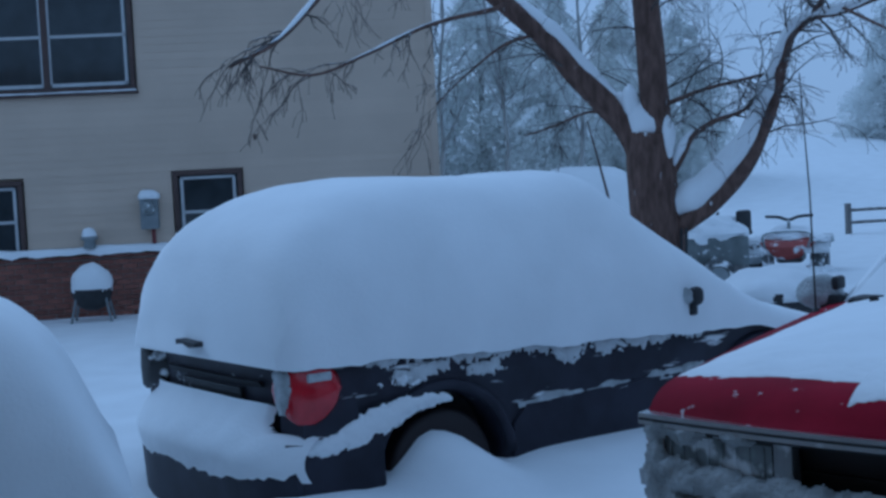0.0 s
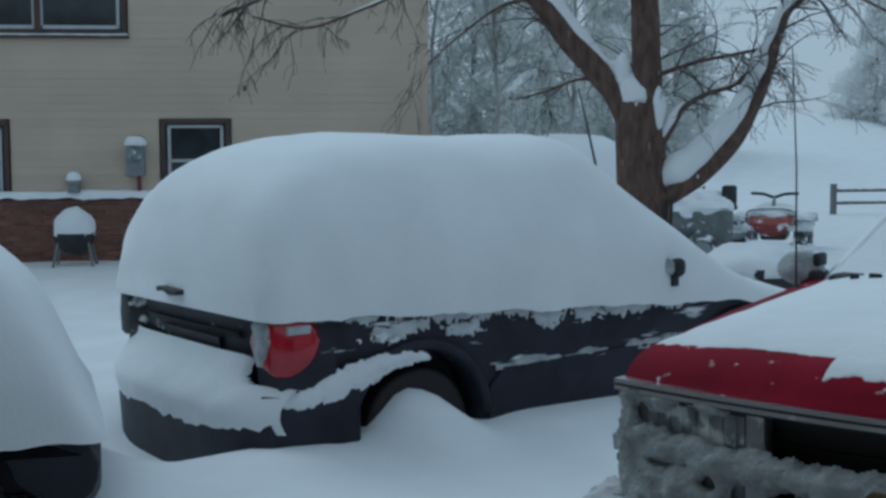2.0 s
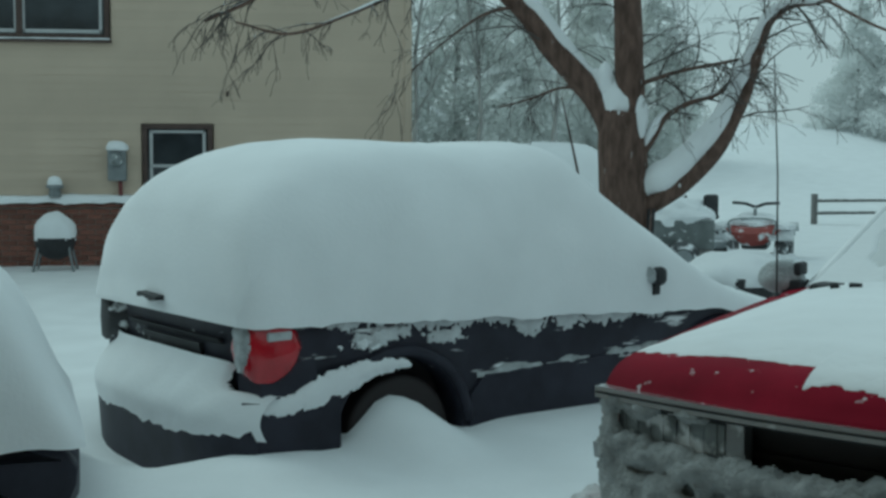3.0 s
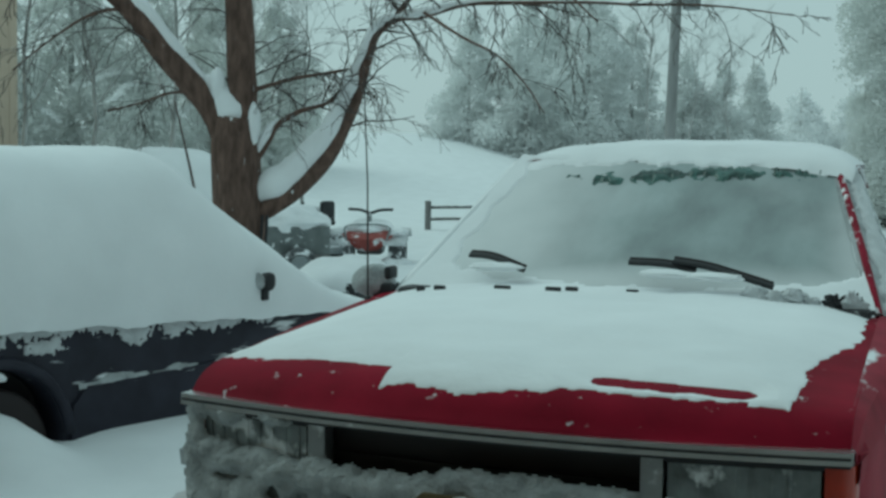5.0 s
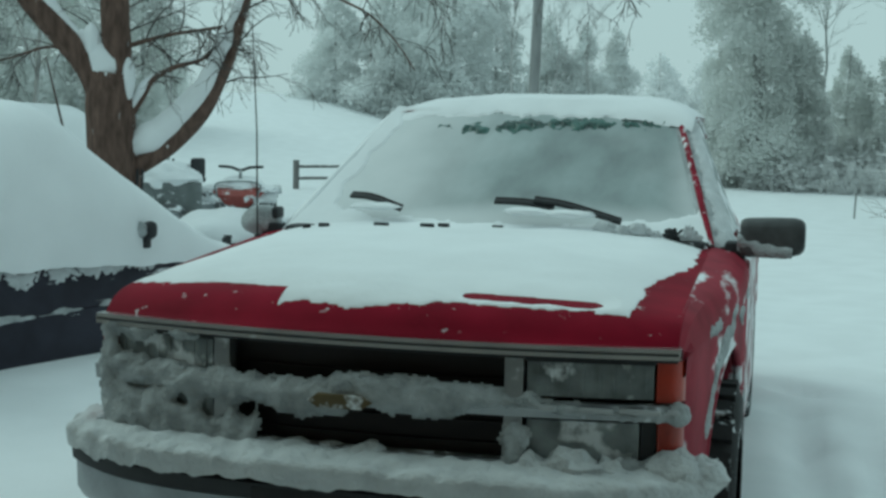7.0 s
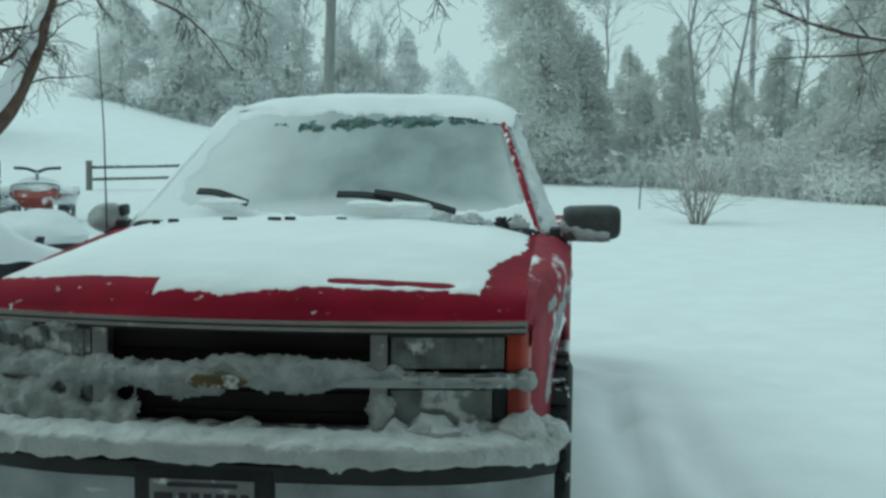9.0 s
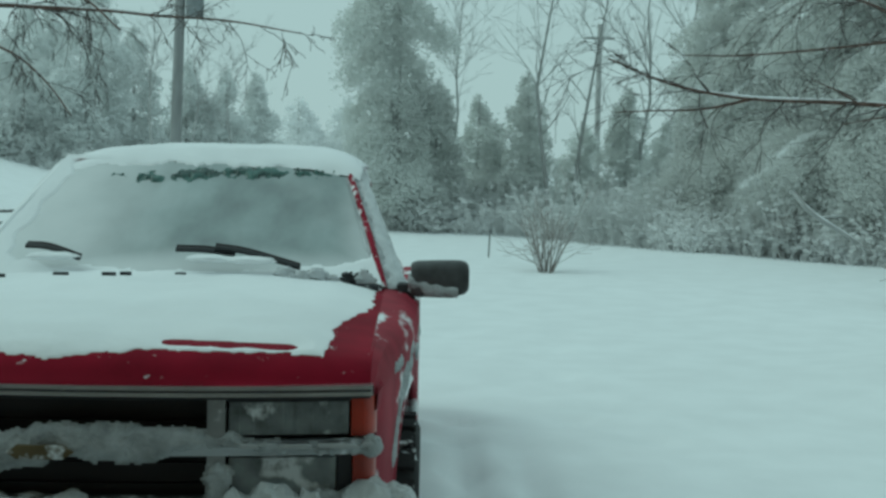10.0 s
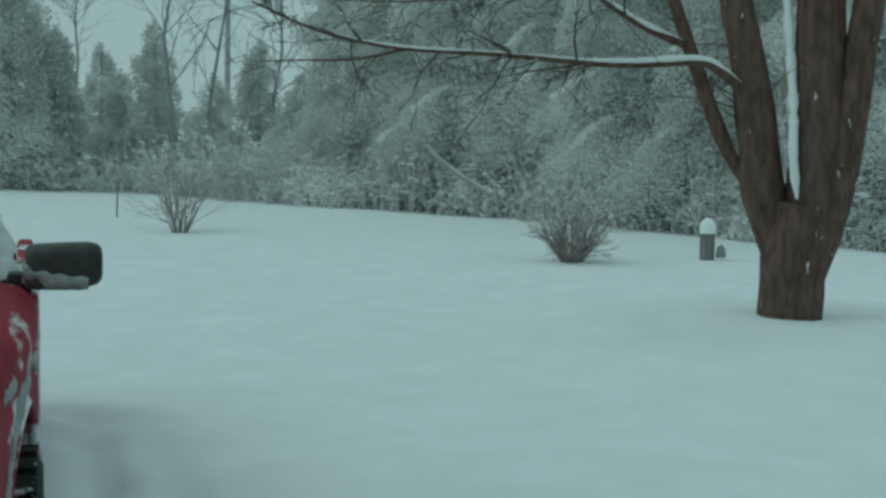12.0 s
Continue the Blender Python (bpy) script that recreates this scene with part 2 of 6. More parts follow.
def tube(verts, faces, pts, radii, sides=6, wob=0.0):
    """Append a tapered limb along points to raw lists."""
    base = None
    pts = [Vector(p) for p in pts]
    for i, p in enumerate(pts):
        d = (pts[min(i + 1, len(pts) - 1)] - pts[max(i - 1, 0)]).normalized()
        s = d.orthogonal().normalized() if base is None else (base - d * base.dot(d)).normalized()
        base = s
        u = d.cross(s)
        for k in range(sides):
            a = 2 * math.pi * k / sides
            r = radii[i] * (1 + wob * noise.noise(p * 2.5 + Vector((math.cos(a), math.sin(a), 0)) * 1.4))
            verts.append(p + s * math.cos(a) * r + u * math.sin(a) * r)
    n0 = len(verts) - sides * len(pts)
    for i in range(len(pts) - 1):
        for k in range(sides):
            a, b = n0 + i * sides + k, n0 + i * sides + (k + 1) % sides
            faces.append((a, b, b + sides, a + sides))
    faces.append(tuple(range(n0 + sides * (len(pts) - 1), n0 + sides * len(pts))))


def raw(name, verts, faces, material, parent=None, label="", smooth=True):
    me = bpy.data.meshes.new(name)
    me.from_pydata([tuple(v) for v in verts], [], faces)
    if smooth:
        me.polygons.foreach_set("use_smooth", [True] * len(me.polygons))
    me.materials.append(material)
    ob = new(name, me)
    ob.parent = parent
    if label:
        ob["label"] = label
    return ob


def rod(name, pts, radii, material, parent=None, label="", sides=8):
    v, f = [], []
    tube(v, f, pts, radii if isinstance(radii, (list, tuple)) else [radii] * len(pts), sides)
    return raw(name, v, f, material, parent, label)


def spline(pts, n=8):
    """Smooth points through a few given ones."""
    p = [Vector(q) for q in pts]
    p = [p[0] * 2 - p[1]] + p + [p[-1] * 2 - p[-2]]
    out = []
    for i in range(1, len(p) - 2):
        for k in range(n):
            t = k / n
            out.append(0.5 * ((2 * p[i]) + (p[i + 1] - p[i - 1]) * t + (2 * p[i - 1] - 5 * p[i] + 4 * p[i + 1] - p[i + 2]) * t * t
                              + (3 * p[i] - p[i - 1] - 3 * p[i + 1] + p[i + 2]) * t ** 3))
    return out + [p[-2]]


def sheet(name, nu, nv, at, inside, thick, material, parent=None, label="", rough=0.012, freq=7.0, edge=0.05):
    """A layer of snow over a surface: at(u, v) gives place and normal, inside(u, v) the metres to its ragged rim."""
    vid, verts, faces = {}, [], []
    for i in range(nu + 1):
        for j in range(nv + 1):
            u, v = i / nu, j / nv
            p, nrm = at(u, v)
            m = inside(u, v, p)
            if m < -0.012:
                continue
            h = thick * (1 - math.exp(-max(m, 0) / edge)) * (1 + 0.25 * noise.noise(p * 1.7)) + rough * noise.noise(p * freq) * min(1, max(m, 0) / edge)
            vid[i, j] = len(verts)
            verts.append(p + nrm * (h if m > 0 else -0.012))
    for i in range(nu):
        for j in range(nv):
            q = ((i, j), (i + 1, j), (i + 1, j + 1), (i, j + 1))
            if all(c in vid for c in q):
                faces.append(tuple(vid[c] for c in q))
    return raw(name, verts, faces, material, parent, label)


def lump(name, c, size, material, parent=None, label="", rough=0.25, freq=2.5, seg=20, flat=-0.3):
    """An uneven heap."""
    bm = bmesh.new()
    bmesh.ops.create_uvsphere(bm, u_segments=seg * 2, v_segments=seg, radius=1)
    for v in bm.verts:
        k = 1 + rough * noise.noise(v.co * freq + Vector(c) * 3.1)
        z = max(v.co.z, flat)
        v.co = Vector((v.co.x * size[0] * k + c[0], v.co.y * size[1] * k + c[1], z * size[2] * k + c[2]))
    return part(name, bm, material, parent, label)


# ---------------------------------------------------------------- ground
def smooth01(x):
    x = min(1.0, max(0.0, x))
    return x * x * (3 - 2 * x)


def ground_z(x, y):
    z = 0.06 + 0.05 * noise.noise(Vector((x * 0.35, y * 0.35, 0))) + 0.02 * noise.noise(Vector((x * 1.3, y * 1.3, 3)))
    z += 0.25 * smooth01((math.hypot(x - 6.8, y - 6.2) - 3.5) / -3.0)                     # round the trunk
    z += 1.9 * smooth01((-x * 0.55 + y * 0.75 - 22) / 38)                                 # rise beyond the fence
    z += 1.35 * smooth01((math.hypot(x, y + 3) - 36) / 34) * math.exp(-((math.degrees(math.atan2(x - 1.0, y + 3.0)) + 24.5) / 6.5) ** 4)   # knoll behind the yard
    z += 0.16 * math.exp(-((x + 7.0) ** 2 + (y - 14.0) ** 2) / 7.0)
    # banks beside the buried car, in its own directions
    a, o = (x + 3.79) * 0.259 + (y - 1.54) * 0.966, (x + 3.79) * 0.966 - (y - 1.54) * 0.259
    z += 0.09 * smooth01((a - 0.9) / 0.7) * smooth01((4.4 - a) / 0.8) * math.exp(-(o / 0.75) ** 2)
    w = a - 0.80
    z += 0.08 * math.exp(-(abs(a - 0.02) / 0.40) ** 4) * math.exp(-((o - 0.1) / 0.4) ** 2)
    z -= 0.18 * math.exp(-((a + 0.20) / 0.34) ** 4) * math.exp(-((o + 1.20) / 0.78) ** 4)
    z += 0.30 * math.exp(-(abs(w) / (0.27 if w < 0 else 0.29)) ** 2.4) * (math.exp(-(o / 0.5) ** 2) if o > 0 else math.exp(-(o / 0.7) ** 2))
    for px, py in ((2.37, 9.45), (2.25, 8.15), (2.11, 6.57), (1.99, 4.81), (6.03, 10.37), (2.46, 4.19), (1.28, 4.60), (1.21, 4.01), (1.26, 3.17), (1.17, 4.73)):
        z -= 0.07 * math.exp(-((x - px) ** 2 + (y - py) ** 2) / 0.02)
    for k in (1.30, 1.62):                                                                # wheel ruts beside the pickup
        z -= 0.065 * math.exp(-((x - k - 0.06 * math.sin(y * 1.3)) / 0.08) ** 2) * smooth01((4.6 - y) / 1.5) * smooth01((y + 2) / 1.5)
    z -= 0.05 * math.exp(-(((x - 0.2) / 1.3) ** 4 + ((y + 0.3) / 1.2) ** 4))
    return z


def make_ground():
    n = 300
    def spread(k, c, near):
        s = (k / n) * 2 - 1
        return c + near * s * 9 + math.copysign(1, s) * 520 * abs(s) ** 5
    xs = [spread(i, 0, 1.4) for i in range(n + 1)]
    ys = [spread(i, 4, 1.4) for i in range(n + 1)]
    verts = [(x, y, ground_z(x, y)) for y in ys for x in xs]
    w = n + 1
    faces = [(j * w + i, j * w + i + 1, (j + 1) * w + i + 1, (j + 1) * w + i) for j in range(n) for i in range(n)]
    g = raw("ground", verts, faces, SNOW)
    tagged(g, "deep fresh snow covering the whole yard", "snow ground", kind="structure")


make_ground()


def make_sky_blockers():
    """Unseen plain wall and shallow roof at the camera's back, added to shade the pickup's front."""
    wall = part("wall_south", box(-14, 14, -6.6, -6.4, -0.2, 5.4), SIDING, None, smooth=False)
    tagged(wall, "plain tan unseen wall added to block sky light", "wall", kind="structure")
    roof = part("porch_roof", loft([[(-14, y0, z0), (14, y0, z0), (14, y1, z1), (-14, y1, z1)] for y0, z0, y1, z1 in ((-6.4, 3.1, -6.4, 3.25), (-1.15, 2.55, -1.15, 2.70))]), SIDING, None, smooth=False)
    tagged(roof, "shallow unseen roof added to block sky light", "porch roof", kind="structure")


make_sky_blockers()


# ---------------------------------------------------------------- red pickup
def make_wheel(parent, x, y, z, r, w, side=1, tread=True):
    v, f = [], []
    prof = [(0.62, 0.0), (0.9, 0.0), (0.98, 0.06), (1.0, 0.16), (1.0, 0.84), (0.98, 0.94), (0.9, 1.0), (0.62, 1.0)]
    n = 40
    for i in range(n):
        a = 2 * math.pi * i / n
        for pr, pw in prof:
            v.append((x + (pw - 0.5) * w, y + math.cos(a) * r * pr, z + math.sin(a) * r * pr))
    k = len(prof)
    for i in range(n):
        for j in range(k - 1):
            f.append((i * k + j, i * k + j + 1, ((i + 1) % n) * k + j + 1, ((i + 1) % n) * k + j))
    wheel = raw("tyre", v, f, RUBBER, parent, "black rubber tyre with packed snow")
    bm = bmesh.new()
    bmesh.ops.create_cone(bm, cap_ends=True, segments=32, radius1=r * 0.63, radius2=r * 0.56, depth=w * 0.8, matrix=pose(x, y, z, 0, 90 * side, 0))
    part("rim", bm, GREY, wheel, "grey steel rim")
    if tread:
        bm = bmesh.new()
        for i in range(26):
            for row in (-0.32, 0.0, 0.32):
                a = 2 * math.pi * (i + (0.5 if row else 0)) / 26
                m = Matrix.Translation((x + row * w, y + math.cos(a) * r * 1.0, z + math.sin(a) * r * 1.0)) @ Matrix.Rotation(a, 4, "X") @ Matrix.Diagonal((w * 0.24, 0.03, 0.055, 1))
                bmesh.ops.create_cube(bm, size=1, matrix=m)
        part("tread", bm, RUBBER, wheel, "blocky tyre tread", smooth=False)
    return wheel


def front_y(x):
    return -0.10 * (1 - (x / 0.87) ** 2)


def hood_z(x, y):
    """Height of the bonnet's skin."""
    t = y - front_y(x)
    nose = 0.085 * (1 - math.exp(-max(t, 0) / 0.055))
    return 1.055 + nose + 0.085 * max(t, 0) / 1.4 - 0.03 * (abs(x) / 0.85) ** 3


RIME_GLASS = mat("rimed_glass", (0.30, 0.33, 0.335), 0.5, var=0.3, scale=6, fine=40, snow=0.55, snow_scale=10)
TEAL = mat("dark_tinted_glass", (0.055, 0.115, 0.100), 0.25, var=0.7, scale=14, fine=60)


def flank(y):
    """Half the width of the front fender: it swells from the corner lamp back to the door."""
    return float(np.interp(y, (0.0, 0.1, 0.35, 0.75, 1.1, 1.3, 1.46), (0.876, 0.893, 0.922, 0.966, 0.986, 0.992, 0.992)))


def make_pickup():
    truck = thing("pickup_truck", "red pickup truck with chrome grille, half covered in snow", "pickup truck")
    # bonnet with rounded nose
    rings = []
    for i in range(29):
        s = i / 28
        row = []
        for j in range(25):
            x = -0.86 + 1.72 * j / 24
            y = front_y(x) + 1.42 * s ** 1.7 - 0.012
            row.append((x, y if s else y + 0.0, hood_z(x, y) if s else 1.045))
        rings.append(row)
    part("bonnet", loft(rings, closed=False), RED, truck)
    # fenders: side with the wheel arch cut out, and a rounded shoulder
    for s in (-1, 1):
        out = [(0.33, 1.05), (0.33, 0.66)] + arc(0.80, 0.46, 0.47, 158, 10) + [(1.30, 0.52), (1.46, 0.52), (1.46, 1.12), (0.9, 1.09)]
        fb = plate(out, "x", 0.84 * s, 0.988 * s, 0.012)
        for vt in fb.verts:
            if abs(vt.co.x) > 0.9:
                vt.co.x -= s * (0.988 - flank(vt.co.y))
        part("fender", fb, RED_FROST, truck, "red front fender streaked with frozen snow")
        sh = []
        for i in range(19):
            y = 0.03 + 1.43 * i / 18
            side = flank(y) + 0.002
            top = hood_z(0.85, y)
            top = 1.05 + (top - 1.05) * smooth01((y + 0.05) / 0.2)
            sh.append([(s * (side - 0.004), y, 0.96 + 0.05 * y), (s * side, y, 1.02 + 0.055 * y), (s * (side - 0.012), y, top - 0.05), (s * (0.60 * side + 0.40 * 0.852), y, top - 0.016), (s * 0.852, y, top + 0.002)])
        part("fender_shoulder", loft(sh, closed=False), RED_FROST if s > 0 else RED, truck)
        if s > 0:
            def side_at(u, v):
                y, z = 0.10 + 1.34 * u, 0.60 + 0.48 * v
                return Vector((flank(y) + 0.001, y, z)), Vector((1, -0.1, 0.1)).normalized()
            def side_in(u, v, p):
                r = math.hypot(p.y - 0.80, p.z - 0.46)
                rag = 0.022 * noise.noise(p * 11) + 0.014 * noise.noise(p * 32)
                band = 0.030 - abs(r - 0.535) - 0.10 * smooth01((p.y - 0.80) / 0.15) - 0.06 * smooth01((0.78 - p.z) / 0.12)
                lick = -0.030 + 0.085 * noise.noise(Vector((p.y * 5.0, p.z * 13.0, 3.0))) - 0.05 * smooth01((0.45 - p.y) / 0.2)
                return min(max(band, lick) + rag, r - 0.482)
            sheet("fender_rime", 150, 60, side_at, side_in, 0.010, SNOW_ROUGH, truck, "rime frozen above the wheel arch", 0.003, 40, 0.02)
            def shoulder_at(u, v):
                y = 0.10 + 0.60 * u
                a, b = Vector((0.866, y, hood_z(0.85, y) - 0.010)), Vector((flank(y) + 0.001, y, 1.02 + 0.055 * y))
                return a.lerp(b, v), Vector((0.8, -0.1, 0.6)).normalized()
            sheet("shoulder_rime", 80, 34, shoulder_at,
                  lambda u, v, p: 0.040 - 0.13 * math.hypot((p.y - 0.33) / 0.22, (v - 0.55) / 0.50) * 0.5 + 0.022 * noise.noise(p * 12) + 0.014 * noise.noise(p * 34), 0.008, SNOW_ROUGH, truck, "blotch of rime on the fender shoulder", 0.003, 40, 0.02)
        fl = [((flank(p[0]) - 0.010) * s, p[0], p[1]) for p in arc(0.80, 0.46, 0.475, 158, 8)]
        rod("arch_lip", fl, 0.016, RED_FROST, truck, "wheel arch lip crusted with snow")
        part("wheel_well", plate(arc(0.80, 0.46, 0.46, 0, 180) , "x", 0.50 * s, 0.86 * s), GRILLE, truck)
        make_wheel(truck, 0.872 * s, 0.80, 0.40, 0.40, 0.27, s)
        make_wheel(truck, 0.83 * s, 3.82, 0.40, 0.385, 0.26, s, tread=False)
        # door, rear side, bed
        part("door", plate([(1.47, 0.50), (2.62, 0.50), (2.62, 1.15), (1.50, 1.15)], "x", 0.86 * s, 0.992 * s, 0.015), RED_SNOWY, truck, "red door rimed with snow")
        part("cab_corner", loft([[(s * (w - 0.06), 2.64, z), (s * w, 2.64, z), (s * w, 2.92, z), (s * (w - 0.06), 2.92, z)] for z, w in ((0.50, 0.93), (0.75, 0.95), (1.18, 0.90), (1.42, 0.80), (1.64, 0.70))]), RED_SNOWY, truck)
        bedo = [(2.97, 0.55)] + arc(3.82, 0.46, 0.47, 170, 10) + [(5.05, 0.55), (5.05, 1.04), (2.97, 1.04)]
        part("bed_side", plate(bedo, "x", 0.86 * s, 0.945 * s, 0.02), RED_FROST, truck, "red cargo bed side rimed with snow")
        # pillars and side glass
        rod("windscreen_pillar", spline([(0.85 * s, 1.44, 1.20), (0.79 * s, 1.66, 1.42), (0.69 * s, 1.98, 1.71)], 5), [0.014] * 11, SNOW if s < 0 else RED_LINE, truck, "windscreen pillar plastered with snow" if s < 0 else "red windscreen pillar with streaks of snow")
        part("side_window", loft([[(0.90 * s, 1.62, 1.19), (0.90 * s, 2.60, 1.20), (0.76 * s, 2.55, 1.66), (0.74 * s, 2.02, 1.66)], [(0.885 * s, 1.62, 1.19), (0.885 * s, 2.60, 1.20), (0.745 * s, 2.55, 1.66), (0.725 * s, 2.02, 1.66)]]), RIME_GLASS, truck, "frosted side window")
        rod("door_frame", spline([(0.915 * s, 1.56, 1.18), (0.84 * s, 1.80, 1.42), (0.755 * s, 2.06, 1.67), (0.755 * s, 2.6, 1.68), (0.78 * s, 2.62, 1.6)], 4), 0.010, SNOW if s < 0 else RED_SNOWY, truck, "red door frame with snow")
        pa = spline([(0.85 * s, 1.44, 1.20), (0.79 * s, 1.66, 1.42), (0.69 * s, 1.98, 1.71)], 6)
        pb = spline([(0.925 * s, 1.56, 1.18), (0.845 * s, 1.80, 1.42), (0.755 * s, 2.06, 1.68)], 6)
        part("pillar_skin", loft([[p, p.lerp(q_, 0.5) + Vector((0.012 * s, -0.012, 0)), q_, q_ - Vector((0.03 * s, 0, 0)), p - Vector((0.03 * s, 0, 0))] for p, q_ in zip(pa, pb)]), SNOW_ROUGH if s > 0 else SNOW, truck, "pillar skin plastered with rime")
        if s > 0:
            def pillar_at(u, v):
                i = min(int(u * (len(pa) - 1)), len(pa) - 2)
                f = u * (len(pa) - 1) - i
                p, q_ = pa[i].lerp(pa[i + 1], f), pb[i].lerp(pb[i + 1], f)
                return p.lerp(q_, 0.20 + 0.92 * v) + Vector((0.010, -0.010, 0.004)), Vector((0.7, -0.6, 0.35)).normalized()
            sheet("pillar_rime", 90, 26, pillar_at,
                  lambda u, v, p: min(0.105 * v - 0.012, 0.10 * (1.05 - v), 0.5 * (u + 0.02), 0.5 * (1.02 - u)) + 0.016 * noise.noise(p * 14) + 0.014 * noise.noise(p * 36) - 0.010 * (abs(v - 0.72) < 0.06) * (u < 0.55), 0.016, SNOW_CRUMB, truck, "rime plastered over the pillar", 0.006, 30, 0.02)
        # mirror
        if s > 0:
            mring = []
            for a, k in ((0.0, 0.80), (0.03, 0.93), (0.12, 1.0), (0.5, 1.0), (0.82, 0.97), (0.93, 0.88), (0.985, 0.70), (1.0, 0.45)):
                cz = 1.238 + 0.012 * a
                mring.append([(0.955 + 0.235 * a, 1.475 - 0.02 * a + 0.055 * k * math.copysign(abs(math.cos(t)) ** 0.6, math.cos(t)), cz + 0.074 * k * math.copysign(abs(math.sin(t)) ** 0.55, math.sin(t))) for t in [2 * math.pi * i / 20 for i in range(20)]])
            mir = part("wing_mirror", loft(mring), MIRROR_CASE, truck, "rounded black door mirror with clinging snow")
        else:
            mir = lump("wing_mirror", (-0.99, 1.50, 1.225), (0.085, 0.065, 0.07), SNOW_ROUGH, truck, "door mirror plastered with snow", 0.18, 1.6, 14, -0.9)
            part("mirror_edge", box(-0.935, -0.905, 1.46, 1.54, 1.235, 1.285, 0.012), PLASTIC, mir, "bare black mirror edge")
        part("mirror_foot", box(*sorted((0.90 * s, 0.975 * s)), 1.45, 1.55, 1.14, 1.22, 0.01), PLASTIC, mir)
        if s > 0:
            sheet("mirror_snow", 60, 24, lambda u, v: (Vector((0.945 + 0.20 * u, 1.424 - 0.02 * u + 0.010 * v, 1.172 + 0.10 * v)), Vector((0, -1, 0.25)).normalized()),
                  lambda u, v, p: 0.022 - abs(v - 0.55 + 0.35 * u) * 0.09 + 0.014 * noise.noise(p * 26) - 0.012 * max(0, u - 0.6), 0.014, SNOW_ROUGH, mir, "crusted snow on the mirror", 0.004, 30, 0.015)
    part("cab_floor", box(-0.86, 0.86, 0.3, 2.9, 0.42, 0.56), GRILLE, truck)
    part("firewall", box(-0.84, 0.84, 0.25, 1.40, 0.56, 1.0), GRILLE, truck)
    part("cab_back", loft([[(-w_, 2.84, z), (w_, 2.84, z), (w_, 2.92, z), (-w_, 2.92, z)] for z, w_ in ((0.5, 0.90), (1.15, 0.88), (1.45, 0.76), (1.64, 0.62))]), RED_FROST, truck)
    part("bed_floor", box(-0.88, 0.88, 2.98, 5.04, 0.62, 0.70), RED_FROST, truck)
    part("tailgate", box(-0.85, 0.85, 5.0, 5.06, 0.62, 1.0, 0.02), RED_FROST, truck)
    part("cowl", box(-0.83, 0.83, 1.34, 1.52, 1.10, 1.225, 0.02), PLASTIC_FROST, truck, "black cowl with patches of snow")
    # roof
    rr = []
    for i in range(15):
        y = 1.94 + 0.98 * i / 14
        d = 0.03 * (1 - math.exp(-(y - 1.94) / 0.09)) - 0.03 * smooth01((y - 2.6) / 0.4)
        rr.append([(0.72 * math.sin(a), y, 1.665 + d + 0.055 * max(0.0, math.cos(a)) ** 0.7) for a in [radians(-90 + 180 * j / 16) for j in range(17)]])
    part("roof", loft(rr, closed=False), RED_FROST, truck, "red roof under snow")
    # windscreen: curved pane
    ws = []
    for i in range(15):
        t = i / 14
        ws.append([((-0.835 + 0.145 * t) * (1 - 2 * j / 20), 1.45 + 0.53 * t - 0.09 * (1 - (2 * j / 20 - 1) ** 2) * (1 - 0.35 * t), 1.20 + 0.51 * t) for j in range(21)])
    part("windscreen", loft(ws, closed=False), SCREEN, truck, "windscreen glazed with frost and thin snow")
    # ragged clear strip of tinted glass under the roof snow
    def strip_at(u, v):
        j = -0.62 + 1.56 * u
        t = 0.755 + 0.19 * v
        return Vector(((0.80 - 0.12 * t) * j, 1.438 + 0.53 * t - 0.09 * (1 - j * j) * (1 - 0.35 * t), 1.207 + 0.51 * t)), Vector((0.1 * j, -0.7, 0.71)).normalized()
    sheet("clear_strip", 170, 26, strip_at,
          lambda u, v, p: 0.007 - abs((v - 0.56 - 0.34 * smooth01((u - 0.5) / 0.4) + 0.16 * math.sin(u * 9.0)) * 0.10) - 0.012 * (u < 0.12) + 0.024 * noise.noise(p * 9) + 0.022 * noise.noise(p * 28) + 0.012 * noise.noise(p * 60) - 0.006 * smooth01((u - 0.75) / 0.2),
          0.004, TEAL, truck, "ragged strip of bare tinted windscreen", 0.0, 5, 0.02)
    # wipers
    for pts in [[(q[0], q[1], q[2] + 0.028) for q in w_] for w_ in ([(-0.60, 1.395, 1.315), (-0.5, 1.375, 1.31), (-0.36, 1.352, 1.272)], [(0.02, 1.345, 1.315), (0.14, 1.345, 1.313), (0.26, 1.35, 1.298)], [(0.18, 1.335, 1.325), (0.30, 1.34, 1.31), (0.44, 1.35, 1.275), (0.52, 1.365, 1.252)])]:
        w = rod("wiper", spline(pts, 5), 0.011, PLASTIC, truck, "black wiper arm and blade", 6)
        lump("wiper_snow", (pts[1][0] + 0.03, pts[1][1] - 0.035, pts[1][2] - 0.03), (0.10, 0.028, 0.016), SNOW, w, "snow under the wiper", 0.3, 2.0, 14, -0.9)
        rod("wiper_blade", [p + Vector((0, 0.012, 0.012)) for p in spline(pts, 5)], 0.006, GRILLE, w, "", 5)
    # aerial
    rod("aerial", [(-0.915, 1.28, 1.16), (-0.93, 1.30, 1.6), (-0.965, 1.33, 2.02)], [0.004, 0.003, 0.002], GRILLE, truck, "thin black whip aerial", 5)
    rod("aerial_base", [(-0.915, 1.28, 1.13), (-0.915, 1.28, 1.19)], [0.02, 0.012], PLASTIC, truck)
    # ---- face
    def bow(x0, x1, z0, z1, out, depth, n=18, lean=0.0):
        r = []
        for i in range(n + 1):
            x = x0 + (x1 - x0) * i / n
            y = front_y(x) - out
